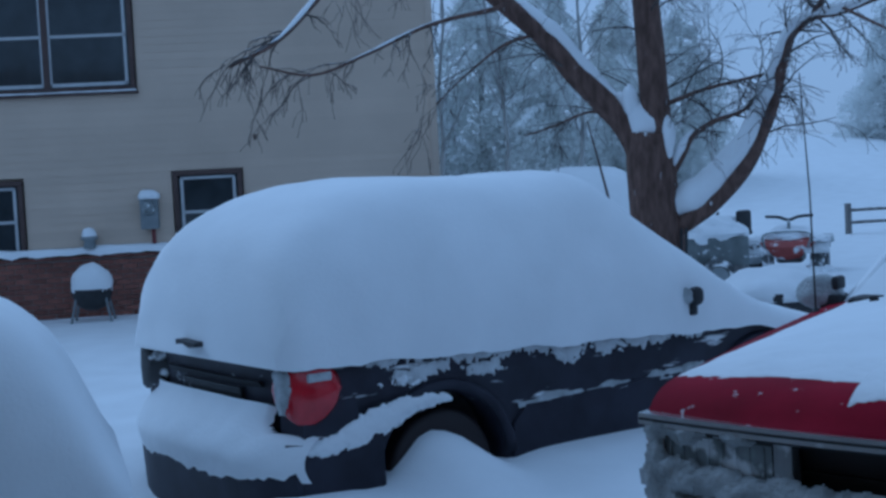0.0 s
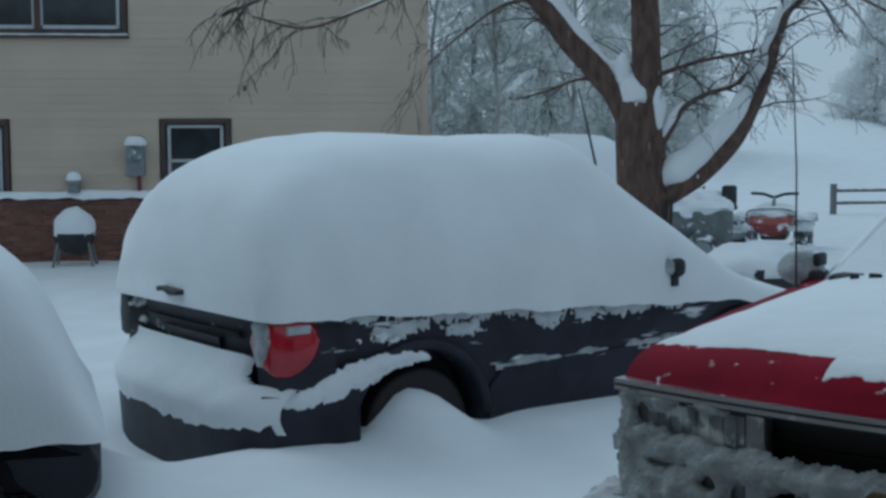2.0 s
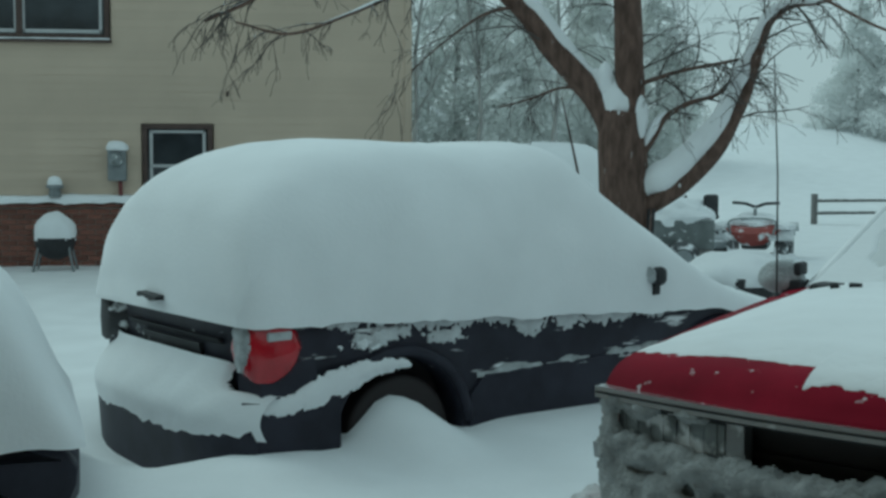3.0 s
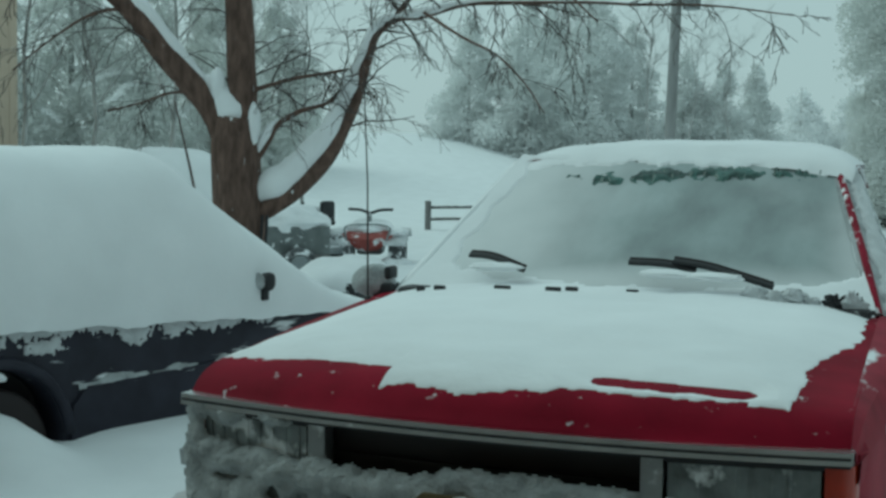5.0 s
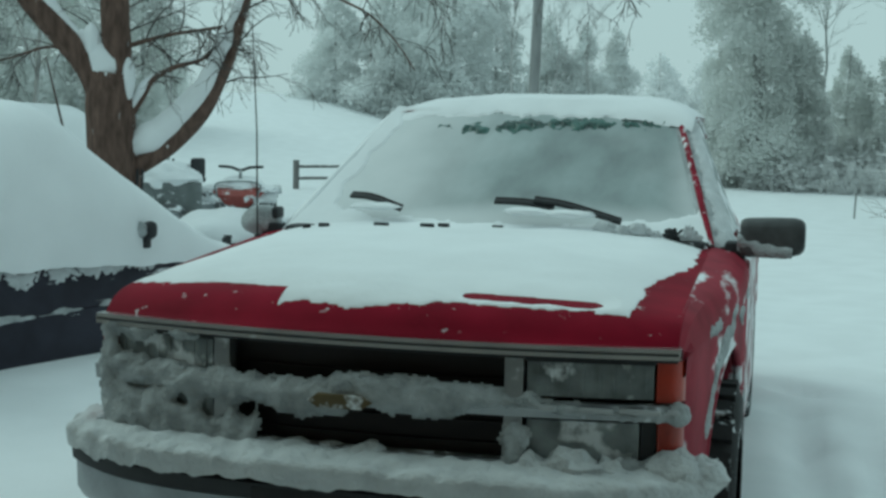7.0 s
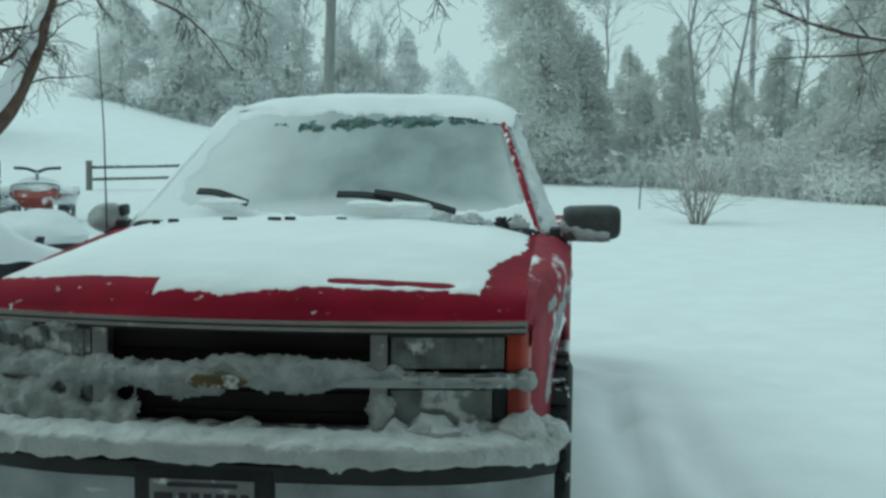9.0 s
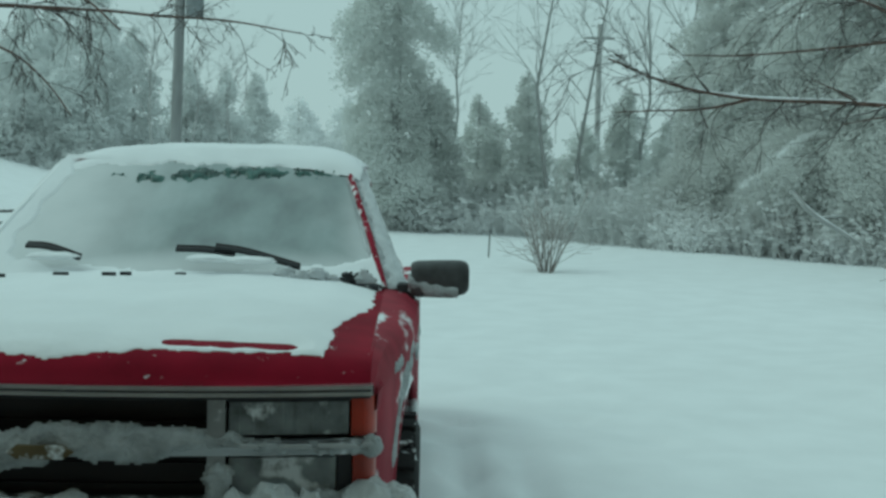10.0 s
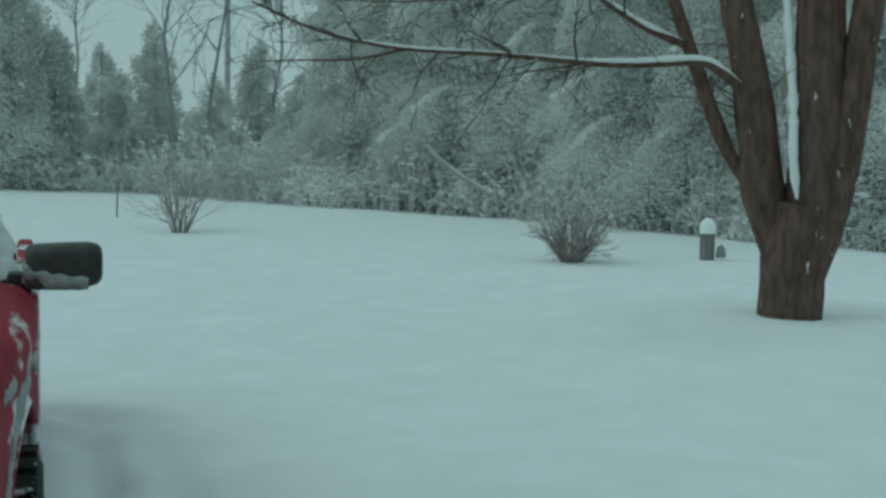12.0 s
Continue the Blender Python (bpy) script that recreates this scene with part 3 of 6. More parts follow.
            r.append([(x, y + lean, z0), (x, y, z1), (x, y + depth, z1), (x, y + depth + lean, z0)])
        return loft(r)
    part("grille_back", bow(-0.86, 0.86, 0.70, 1.04, -0.055, 0.05), GRILLE, truck, "deep black grille opening")
    for k in range(5):
        z = 0.745 + 0.06 * k
        part("grille_bar", bow(-0.42, 0.42, z, z + 0.012, -0.042, 0.012), GRILLE, truck)
    part("chrome_top_trim", bow(-0.868, 0.868, 1.018, 1.048, 0.028, 0.05), CHROME_BRIGHT, truck, "bright chrome strip under the bonnet edge")
    part("trim_groove", bow(-0.864, 0.864, 1.030, 1.036, 0.031, 0.02), PLASTIC, truck)
    part("chrome_top_lip", bow(-0.862, 0.862, 1.008, 1.018, 0.012, 0.03), PLASTIC, truck)
    part("chrome_middle_bar", bow(-0.878, 0.878, 0.848, 0.892, 0.022, 0.05, lean=0.008), CHROME_FROST, truck, "chrome middle bar caked with snow")
    part("chrome_bottom_trim", bow(-0.88, 0.88, 0.70, 0.725, 0.012, 0.05), CHROME_FROST, truck)
    for s in (-1, 1):
        part("grille_post", bow(s * 0.43 - 0.025, s * 0.43 + 0.025, 0.715, 1.02, 0.01, 0.05, 2), CHROME_FROST, truck, "frosted grille divider")
        hl = part("headlight", bow(*sorted((0.465 * s, 0.800 * s)), 0.905, 1.0, 0.0, 0.06, 6), LAMP, truck, "rectangular headlight iced over")
        for k in range(8):
            xk = s * (0.49 + 0.041 * k)
            part("lens_rib", bow(xk - 0.004, xk + 0.004, 0.91, 0.995, 0.004, 0.01, 1), LAMP, hl)
        part("headlight_bezel", bow(*sorted((0.458 * s, 0.806 * s)), 1.0, 1.008, 0.006, 0.05, 6), PLASTIC, hl)
        part("lower_lamp", bow(*sorted((0.465 * s, 0.765 * s)), 0.735, 0.838, -0.005, 0.05, 6), LAMP, truck, "lower park lamp iced over")
        part("lamp_surround", bow(*sorted((0.770 * s, 0.810 * s)), 0.735, 0.842, -0.008, 0.05, 3), PLASTIC, truck)
        part("corner_lamp", loft([[(s * 0.808, front_y(0.808) - 0.002, z), (s * 0.842, front_y(0.842) + 0.002, z), (s * 0.866, 0.012, z), (s * 0.879, 0.05, z), (s * 0.875, 0.14, z), (s * 0.78, 0.12, z)] for z in (0.898, 0.91, 1.0, 1.01)]), AMBER, truck, "amber corner lamp")
        part("lower_marker", loft([[(s * 0.814, front_y(0.814) - 0.002, z), (s * 0.842, front_y(0.842) + 0.002, z), (s * 0.866, 0.012, z), (s * 0.879, 0.05, z), (s * 0.875, 0.14, z), (s * 0.78, 0.12, z)] for z in (0.735, 0.745, 0.835, 0.843)]), AMBER, truck, "orange red side marker")
        part("corner_skin", loft([[(s * 0.78, 0.12, z), (s * 0.878, 0.052, z), (s * 0.8945, 0.10, z), (s * 0.9045, 0.18, z), (s * 0.913, 0.26, z), (s * 0.9235, 0.35, z), (s * 0.78, 0.35, z)] for z in (0.64, 0.70, 1.0, 1.03)]), RED_FROST, truck, "red corner skin with ice")
    # snow packed on the grille
    def face_at(x, z, out=0.03):
        return Vector((x, front_y(x) - out, z)), Vector((0, -1, 0.1)).normalized()
    def packed(u, v, p):
        """Where the greyed snow sticks: the middle bar, the far headlight's rim, the lower grille and the dividers."""
        rag = 0.022 * noise.noise(p * 9) + 0.014 * noise.noise(p * 26) + 0.008 * noise.noise(p * 55)
        bar = 0.046 - abs(p.z - 0.878 - 0.012 * math.sin(p.x * 6)) - 0.030 * smooth01((p.x - 0.25) / 0.2)
        low = 0.085 - abs(p.z - 0.765) - 0.22 * smooth01((p.x + 0.34) / 0.10) + 0.03 * noise.noise(p * 12 + Vector((3, 0, 0)))
        lamp = 0.018 - abs(abs(p.z - 0.955) - 0.055) - 0.25 * smooth01((p.x + 0.52) / 0.1) + 0.02 * noise.noise(p * 15)
        post = 0.034 - abs(p.x - 0.43) * 0.9 - 0.05 * smooth01((p.z - 0.80) / 0.08)
        foot = 0.028 - (p.z - 0.70) - 0.05 * (p.x < 0.4) + 0.03 * noise.noise(p * 10 + Vector((0, 0, 9)))
        holes = min(math.hypot((p.x - h[0]) / h[2], (p.z - h[1]) / h[3]) - 1 for h in ((-0.47, 0.80, 0.055, 0.032), (-0.35, 0.815, 0.03, 0.028), (-0.56, 0.815, 0.028, 0.02))) * 0.035
        far = -0.79 - p.x - 0.06 * smooth01((abs(p.z - 0.80) - 0.02) / -0.03)
        return min(max(bar, low, lamp, post, foot, far) + rag, holes + rag if p.z < 0.845 else 1, p.x + 0.852 + rag)
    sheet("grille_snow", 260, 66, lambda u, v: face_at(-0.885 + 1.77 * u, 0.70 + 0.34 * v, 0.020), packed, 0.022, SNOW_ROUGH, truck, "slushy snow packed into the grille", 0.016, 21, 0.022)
    badge = [(-0.13, 0.872), (-0.09, 0.848), (0.09, 0.848), (0.13, 0.872), (0.09, 0.898), (-0.09, 0.898)]
    part("badge", plate([(0.72 * x - 0.05, 0.8 * z + 0.164) for x, z in badge], "y", -0.150, -0.125, 0.004), mat("dull_gold", (0.13, 0.10, 0.05), 0.6, 0.4, snow=0.45, snow_scale=14), truck, "dull gold badge half hidden by snow")
    # Small pale boxes imitate glints on the right of the middle bar.
    for k, w_ in enumerate((0.05, 0.02, 0.09, 0.11, 0.03)):
        cx = 0.50 + (0.0, 0.07, 0.11, 0.215, 0.34)[k]
        part("bar_highlight", box(cx, cx + w_, front_y(cx) - 0.034, front_y(cx) - 0.020, 0.872, 0.884, 0.002), SASH, truck, "pale dash standing in for a chrome glint")
    # ---- bumper
    bmp = []
    for i in range(25):
        x = -0.955 + 1.91 * i / 24
        y = -0.20 + 0.22 * (abs(x) / 0.955) ** 4
        bmp.append([(x, y + 0.02, 0.46), (x, y - 0.015, 0.50), (x, y - 0.02, 0.585), (x, y, 0.60), (x, y + 0.13, 0.60), (x, y + 0.13, 0.46)])
    part("bumper", loft(bmp), CHROME_DARK_REFLECT, truck, "chrome front bumper")
    pad = []
    for i in range(25):
        x = -0.962 + 1.924 * i / 24
        y = -0.215 + 0.22 * (abs(x) / 0.962) ** 4
        pad.append([(x, y - 0.015, 0.592), (x, y - 0.02, 0.635), (x, y + 0.01, 0.66), (x, y + 0.17, 0.665), (x, y + 0.17, 0.592)])
    part("bumper_pad", loft(pad), PLASTIC, truck, "black rubber bumper strip")
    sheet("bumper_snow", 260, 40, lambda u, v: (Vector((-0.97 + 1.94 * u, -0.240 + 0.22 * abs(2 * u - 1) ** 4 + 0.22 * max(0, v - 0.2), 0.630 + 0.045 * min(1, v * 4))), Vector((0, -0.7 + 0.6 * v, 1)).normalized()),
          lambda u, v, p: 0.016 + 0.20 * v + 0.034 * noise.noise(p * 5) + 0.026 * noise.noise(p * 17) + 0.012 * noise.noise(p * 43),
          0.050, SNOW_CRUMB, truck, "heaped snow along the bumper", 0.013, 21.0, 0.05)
    lump("bar_end_snow", (0.866, -0.005, 0.868), (0.035, 0.035, 0.034), SNOW_ROUGH, truck, "snow frozen on the end of the bar", 0.12, 3, 10, -0.9)
    for bx, bs in ((0.50, 0.05), (0.62, 0.07), (0.73, 0.045), (0.90, 0.07), (0.97, 0.055), (0.02, 0.045), (-0.5, 0.04)):
        lump("snow_lump", (bx * 0.96, -0.10 + 0.12 * abs(bx) ** 3, 0.70), (bs * 1.3, bs, bs), SNOW_CRUMB, truck, "lump of packed snow", 0.5, 2.2, 8, -0.8)
    for k in (0, 1, 3, 5, 6, 8):
        cx = -0.72 + 0.095 * k + 0.03 * math.sin(k * 5.1)
        part("cowl_slit", box(cx, cx + 0.03 + 0.03 * abs(math.sin(k * 2.7)), 1.27 + 0.02 * math.sin(k * 3.3), 1.285 + 0.02 * math.sin(k * 3.3), 1.20, hood_z(cx, 1.28) + 0.036, 0.003), PLASTIC, truck, "dark cowl slit showing through snow")
    for cx, cy, w_ in ((0.56, 1.36, 0.035), (0.71, 1.375, 0.03), (0.77, 1.40, 0.04)):
        lump("cowl_gap", (cx, cy, 1.238), (w_ * 0.9, 0.022, 0.026), PLASTIC_FROST, truck, "dark cowl patch bare of snow", 0.9, 3.5, 12, -0.8)
    rng = random.Random(12)
    for k in range(14):
        cx = rng.uniform(0.45, 0.80)
        lump("cowl_clump", (cx, 1.345 + 0.10 * (cx - 0.45) + rng.uniform(-0.02, 0.02), 1.245 + rng.uniform(-0.01, 0.02)), (rng.uniform(0.015, 0.04), 0.02, rng.uniform(0.012, 0.028)), SNOW_CRUMB, truck, "crumb of snow on the cowl", 0.8, 3, 7, -0.9)
    part("air_dam", box(-0.9, 0.9, -0.06, 0.04, 0.24, 0.47, 0.03), PLASTIC_FROST, truck, "black lower valance with frozen slush")
    part("plate_recess", box(-0.275, 0.145, -0.235, -0.19, 0.42, 0.63, 0.008), PLASTIC, truck)
    lp = part("number_plate", box(-0.225, 0.09, -0.243, -0.237, 0.435, 0.59, 0.002), mat("plate_white", (0.26, 0.27, 0.28), 0.5, var=0.2, snow=0.2, snow_scale=30), truck, "frosted white number plate")
    for x0, x1, z0, z1 in [(-0.17, 0.04, 0.568, 0.582), (-0.21, -0.155, 0.48, 0.55)] + [(-0.135 + 0.037 * k, -0.111 + 0.037 * k, 0.475, 0.55) for k in range(6)]:
        part("plate_bar", box(x0, x1, -0.2455, -0.2425, z0, z1), mat("plate_print", (0.06, 0.05, 0.07), 0.6), lp)
    for x in (-0.42, 0.42):
        part("tow_hook", box(x - 0.03, x + 0.03, -0.22, -0.05, 0.36, 0.41, 0.015), CHROME_FROST, truck, "tow hook")
    rod("fog_loop", spline([(0.12, -0.2, 0.36), (0.14, -0.24, 0.41), (0.25, -0.25, 0.42), (0.36, -0.24, 0.40), (0.38, -0.2, 0.36)], 4), 0.012, CHROME_FROST, truck, "bright tow loop")
    # ---- lying snow
    def hood_at(u, v):
        x = -0.93 + 1.86 * u
        y = front_y(x) + 0.0 + 1.50 * v
        if abs(x) > 0.85:
            return Vector((x, y, hood_z(0.85, y) - 0.25 * (abs(x) - 0.85))), Vector((math.copysign(0.35, x), 0, 1)).normalized()
        return Vector((x, y, hood_z(x, y))), Vector((0, -0.25 * math.exp(-(y - front_y(x)) / 0.1), 1)).normalized()
    def hood_in(u, v, p):
        t = p.y - front_y(p.x)
        lip = 0.17 if p.x < -0.28 else 0.055 + 0.05 * smooth01((p.x + 0.1) / 0.4) * (p.x < 0.9)
        if p.x > 0.62:
            lip -= 0.02
        m = t - lip + 0.03 * noise.noise(p * 7) + 0.014 * noise.noise(p * 25) + 0.006 * noise.noise(p * 48)
        right = 0.845 - 0.02 - p.x - 0.10 * smooth01((1.0 - t) / 0.6) + 0.03 * noise.noise(p * 6) + 0.014 * noise.noise(p * 16)
        left = p.x + 0.862 + 0.02 * noise.noise(p * 6)
        gash = math.hypot(max(0, abs(p.x - 0.44) - 0.17), t - 0.17 + 0.04 * (p.x - 0.44)) - 0.030 - 0.012 * noise.noise(p * 15)
        return min(m, right, left, gash * 1.0)
    hs = sheet("bonnet_snow", 280, 210, hood_at, hood_in, 0.026, SNOW, None, "", 0.008, 7, 0.12)
    tagged(hs, "smooth layer of snow lying on the red bonnet", "snow layer", kind="stuff")
    def roof_at(u, v):
        x = -0.76 + 1.52 * u
        y = 1.90 + 1.06 * v
        k = abs(x) / 0.76
        return Vector((x, y, 1.732 - (0.05 * k ** 4 if x > 0 else 0.075 * k ** 2.6) - 0.05 * math.exp(-v / 0.05))), Vector((0.6 * math.copysign(k ** 6, x), -0.9 * math.exp(-v / 0.07), 1)).normalized()
    rs = sheet("roof_snow", 80, 50, roof_at, lambda u, v, p: min(0.76 - abs(p.x) + 0.02 if p.x > 0 else p.x + 0.735, p.y - 1.905 + 0.02 * noise.noise(p * 9), 2.95 - p.y) + 0.004, 0.060, SNOW, None, "", 0.008, 6, 0.07)
    tagged(rs, "rounded cap of snow on the pickup roof", "snow layer", kind="stuff")
    def ws_at(u, v):
        t = v
        j = 2 * u - 1
        return Vector(((0.84 - 0.142 * t) * j, 1.445 + 0.53 * t - 0.09 * (1 - j * j) * (1 - 0.35 * t), 1.205 + 0.51 * t)), Vector((0.1 * j, -0.7, 0.71)).normalized()
    wsn = sheet("windscreen_snow", 130, 70, ws_at,
                lambda u, v, p: max(0.055 - 0.53 * v + 0.06 * abs(2 * u - 1) ** 3 + 0.02 * noise.noise(p * 8) + 0.012 * noise.noise(p * 25), (u - 0.990) * 1.6 + 0.014 * noise.noise(p * 12) + 0.012 * noise.noise(p * 30),
                                0.05 - 0.9 * u + 0.03 * noise.noise(p * 9), (v - 0.955) * 0.6 + 0.022 * noise.noise(p * 9) + 0.012 * noise.noise(p * 27)), 0.02, SNOW, None, "", 0.006, 12, 0.06)
    tagged(wsn, "thin drifted snow along the windscreen edges", "snow layer", kind="stuff")
    bd = lump("bed_snow", (0, 4.0, 0.95), (0.86, 1.0, 0.25), SNOW, None, "", 0.05)
    tagged(bd, "snow filling the pickup bed", "snow layer", kind="stuff")


make_pickup()


def rake_cab():
    """Lean the upper half of the cab back and in, so that the windscreen has its true slope."""
    upper = ("windscreen_pillar", "side_window", "door_frame", "pillar_skin", "pillar_rime", "windscreen", "clear_strip", "wiper", "wiper_snow", "wiper_blade", "roof", "cab_back", "cab_corner", "roof_snow", "windscreen_snow")
    for ob in bpy.data.objects:
        if ob.type == "MESH" and ob.name.split(".")[0] in upper:
            for v in ob.data.vertices:
                t = max(0.0, (v.co.z - 1.22) / 0.48)
                v.co.y += 0.29 * min(t, 1.1) * min(1.0, max(0.0, (2.95 - v.co.y) / 1.0))
                v.co.x *= 1 - 0.075 * min(t, 1.1)


rake_cab()


# ---------------------------------------------------------------- snow-buried cars
def car_cover(name, prof, half, belt, label, m, sag=0.03, lo=0.0):
    """The snow over a car: prof gives (along, top height) and half the width at the belt."""
    rings = []
    ys = [p[0] for p in prof]
    steps = 70
    for i in range(steps + 1):
        y = ys[0] + (ys[-1] - ys[0]) * (i / steps)
        near = max(0.02, min(0.14, 0.4 * (y - ys[0]), 0.4 * (ys[-1] - y)))
        top = float(np.mean([np.interp(y + near * k / 4, ys, [p[1] for p in prof]) for k in range(-4, 5)]))
        end = min(1.0, (y - ys[0]) / 0.17, (ys[-1] - y) / 0.30)
        w = half * (1 - 0.10 * (1 - math.sqrt(max(0.0, 1 - (1 - end) ** 2))))
        b = belt(y)
        row = []
        for j in range(41):
            a = math.pi * j / 40
            c, s = math.cos(a), math.sin(a)
            e = 0.48
            x = w * math.copysign(abs(c) ** e, c)
            z = b + (top - b) * abs(s) ** 0.66
            x *= 1 - 0.11 * smooth01((z - b - 0.15) / 0.9)
            p = Vector((x, y, z))
            k = sag * noise.noise(Vector((x * 1.1, y * 1.1, z * 1.1 + 5))) + 0.008 * noise.noise(p * 5)
            rim = (0.022 * noise.noise(Vector((x * 3, y * 3.1, 1))) + 0.014 * noise.noise(Vector((x * 3, y * 14, 2)))) * (1 if j in (0, 40) else 0)
            row.append((x + k * c, y, z + k * s + rim))
        rings.append(row)
    bm = loft(rings, closed=False)
    for r in (0, -1):
        ring = rings[r]
        vs = [bm.verts.new(p) for p in ring]
        bm.faces.new(vs if r else vs[::-1])
    bmesh.ops.remove_doubles(bm, verts=bm.verts, dist=1e-4)
    bmesh.ops.recalc_face_normals(bm, faces=bm.faces)
    ob = part(name, bm, SNOW)
    ob.matrix_world = m
    return tagged(ob, label, "snow layer", kind="stuff")


SUV_M = pose(-4.691, 1.781, -0.25, 0, 0, -15) @ Matrix.Diagonal((1.06, 1, 1, 1))


def make_suv():
    suv = thing("suv", "dark blue sport utility car buried under thick rounded snow", "car", m=SUV_M)
    belt = 1.06
    for s in (-1, 1):
        out = [(0.06, 1.08), (-0.02, 0.82), (0.0, 0.46), (0.30, 0.40)] + arc(0.86, 0.38, 0.43, 168, 12) + [(1.30, 0.31), (2.95, 0.33)] + arc(3.48, 0.38, 0.42, 168, 12) + [(4.0, 0.42), (4.34, 0.5), (4.36, 0.74), (4.2, 0.84), (3.2, 1.06), (1.4, 1.10)]
        part("body_side", plate(out, "x", 0.70 * s, 0.90 * s, 0.03), NAVY_FROST, suv, "dark blue flank with streaks of snow")
        clad = [(1.32, 0.29), (1.34, 0.56), (1.44, 0.66), (2.9, 0.70), (2.98, 0.64), (3.0, 0.31)]
        part("door_cladding", plate(clad, "x", 0.89 * s, 0.925 * s, 0.012), NAVY, suv, "dark lower door cladding")
        sheet("cladding_snow", 90, 10, lambda u, v, s=s: (Vector((s * 0.905, 1.38 + 1.55 * u, 0.640 + 0.015 * u + 0.10 * v)), Vector((s, 0, 0.4)).normalized()),
              lambda u, v, p: 0.055 - 0.10 * v + 0.05 * noise.noise(p * 4 + Vector((0, 7, 0))) + 0.02 * noise.noise(p * 15), 0.02, SNOW_ROUGH, suv, "snow lying on the cladding edge", 0.006, 25, 0.02)
        def drips(u, v, p):
            """Ragged lower rim of the lying snow, with runs and two clots on the door handles."""
            edge = 1.032 - 0.042 * max(0, p.y - 0.4)
            run = 0.030 + 0.050 * noise.noise(Vector((p.y * 2.3, 4.0, 0))) + 0.045 * noise.noise(Vector((p.y * 21, p.z * 2.5, 1))) + 0.035 * noise.noise(Vector((p.y * 55, p.z * 6, 2)))
            clot = max(0.055 - math.hypot((p.y - c) * k, (p.z - h) * 1.0) for c, h, k in ((0.72, 0.93, 0.32), (1.17, 0.905, 0.42), (1.78, 0.925, 0.40), (2.12, 0.925, 0.45))) + 0.032 * noise.noise(p * 13) + 0.030 * noise.noise(p * 38)
            return max(run - (edge - p.z), clot)
        sheet("flank_snow", 420, 48, lambda u, v, s=s: (Vector((s * 0.903, 0.38 + 2.55 * u, 0.84 + 0.20 * v)), Vector((s, 0, 0.2)).normalized()), drips, 0.016, SNOW_CRUMB, suv, "snow run down over the doors", 0.005, 24, 0.025)
        fl = [(0.905 * s, *p) for p in arc(0.86, 0.38, 0.47, 176, 4)]
        rod("arch_flare", fl, 0.034, NAVY, suv, "dark wheel arch flare")
        rod("arch_flare", [(0.905 * s, *p) for p in arc(3.48, 0.38, 0.45, 176, 4)], 0.034, NAVY, suv)
        for y in (0.86, 3.48):
            make_wheel(suv, 0.78 * s, y, 0.36, 0.35, 0.22, s, tread=False).data.materials[0] = GRILLE
            part("wheel_well", plate(arc(y, 0.38, 0.42, 0, 180), "x", 0.45 * s, 0.72 * s), GRILLE, suv)
        mir = part("wing_mirror", loft([[(s * (0.95 + 0.08 * a), 2.745 + 0.045 + 0.045 * k * math.cos(tt), 1.155 + 0.010 * a + 0.062 * k * math.copysign(abs(math.sin(tt)) ** 0.7, math.sin(tt))) for tt in [math.pi * i / 8 for i in range(16)]] for a, k in ((0, 0.7), (0.15, 0.95), (0.6, 1.0), (0.88, 0.86), (1.0, 0.5))]), PLASTIC, suv, "black mirror housing packed with snow")
        lump("mirror_snow", (0.965 * s, 2.742, 1.165), (0.042, 0.022, 0.050), SNOW_ROUGH, mir, "", 0.3, 3, 10, -0.9)
        part("mirror_arm", box(*sorted((0.88 * s, 0.98 * s)), 2.76, 2.82, 1.04, 1.12, 0.01), PLASTIC, mir)
        # tail lamp wraps the corner
        tl = []
        for k in range(17):
            a = k / 16
            wrap = 0.40 * a
            if wrap < 0.19:
                x, y = 0.70 + wrap, -0.040 + 0.02 * (wrap / 0.19) ** 3
            else:
                x, y = 0.89 + 0.022 * min(1, (wrap - 0.19) / 0.05), -0.02 + (wrap - 0.19)
            hh = 0.122 * math.sqrt(max(0.02, 1 - abs(2 * a - 1) ** 4.5))
            zt, zb = 0.93 + 0.95 * hh, 0.93 - hh - 0.05 * math.exp(-((a - 0.58) / 0.25) ** 2)
            x, y = x + 0.022, y - 0.035 * (a < 0.55)
            tl.append([(s * x, y, zb), (s * (x + 0.014), y - 0.014 * (a < 0.5), zb + 0.02), (s * (x + 0.02), y - 0.018 * (a < 0.5), (zb + zt) / 2), (s * (x + 0.014), y - 0.014 * (a < 0.5), zt - 0.02), (s * x, y, zt), (s * (x - 0.08), y + 0.08, zt), (s * (x - 0.08), y + 0.08, zb)])
        lamp = part("tail_lamp", loft(tl), TAIL if s > 0 else PLASTIC_FROST, suv, "glossy red wraparound tail lamp" if s > 0 else "tail lamp blacked out by ice")
        part("reverse_lens", box(*sorted((0.925 * s, 0.958 * s)), 0.0, 0.14, 0.975, 1.02, 0.010), SNOW_ROUGH, lamp, "clear reversing lens capped with snow")
        if s > 0:
            sheet("lamp_snow", 26, 26, lambda u, v, s=s: (Vector((s * (0.73 + 0.20 * u), -0.100 + 0.012 * u, 0.81 + 0.25 * v)), Vector((0, -1, 0.2)).normalized()),
                  lambda u, v, p: 0.055 - 0.16 * abs(u - 0.52) - 0.05 * abs(v - 0.6) + 0.03 * noise.noise(p * 17), 0.012, SNOW_ROUGH, lamp, "snow stuck on the lamp", 0.004, 30, 0.03)
        part("lamp_pod", lo_pod(s), NAVY, suv, "dark body swell below the lamp")
    part("floor_pan", box(-0.72, 0.72, 0.1, 4.2, 0.36, 0.5), GRILLE, suv)
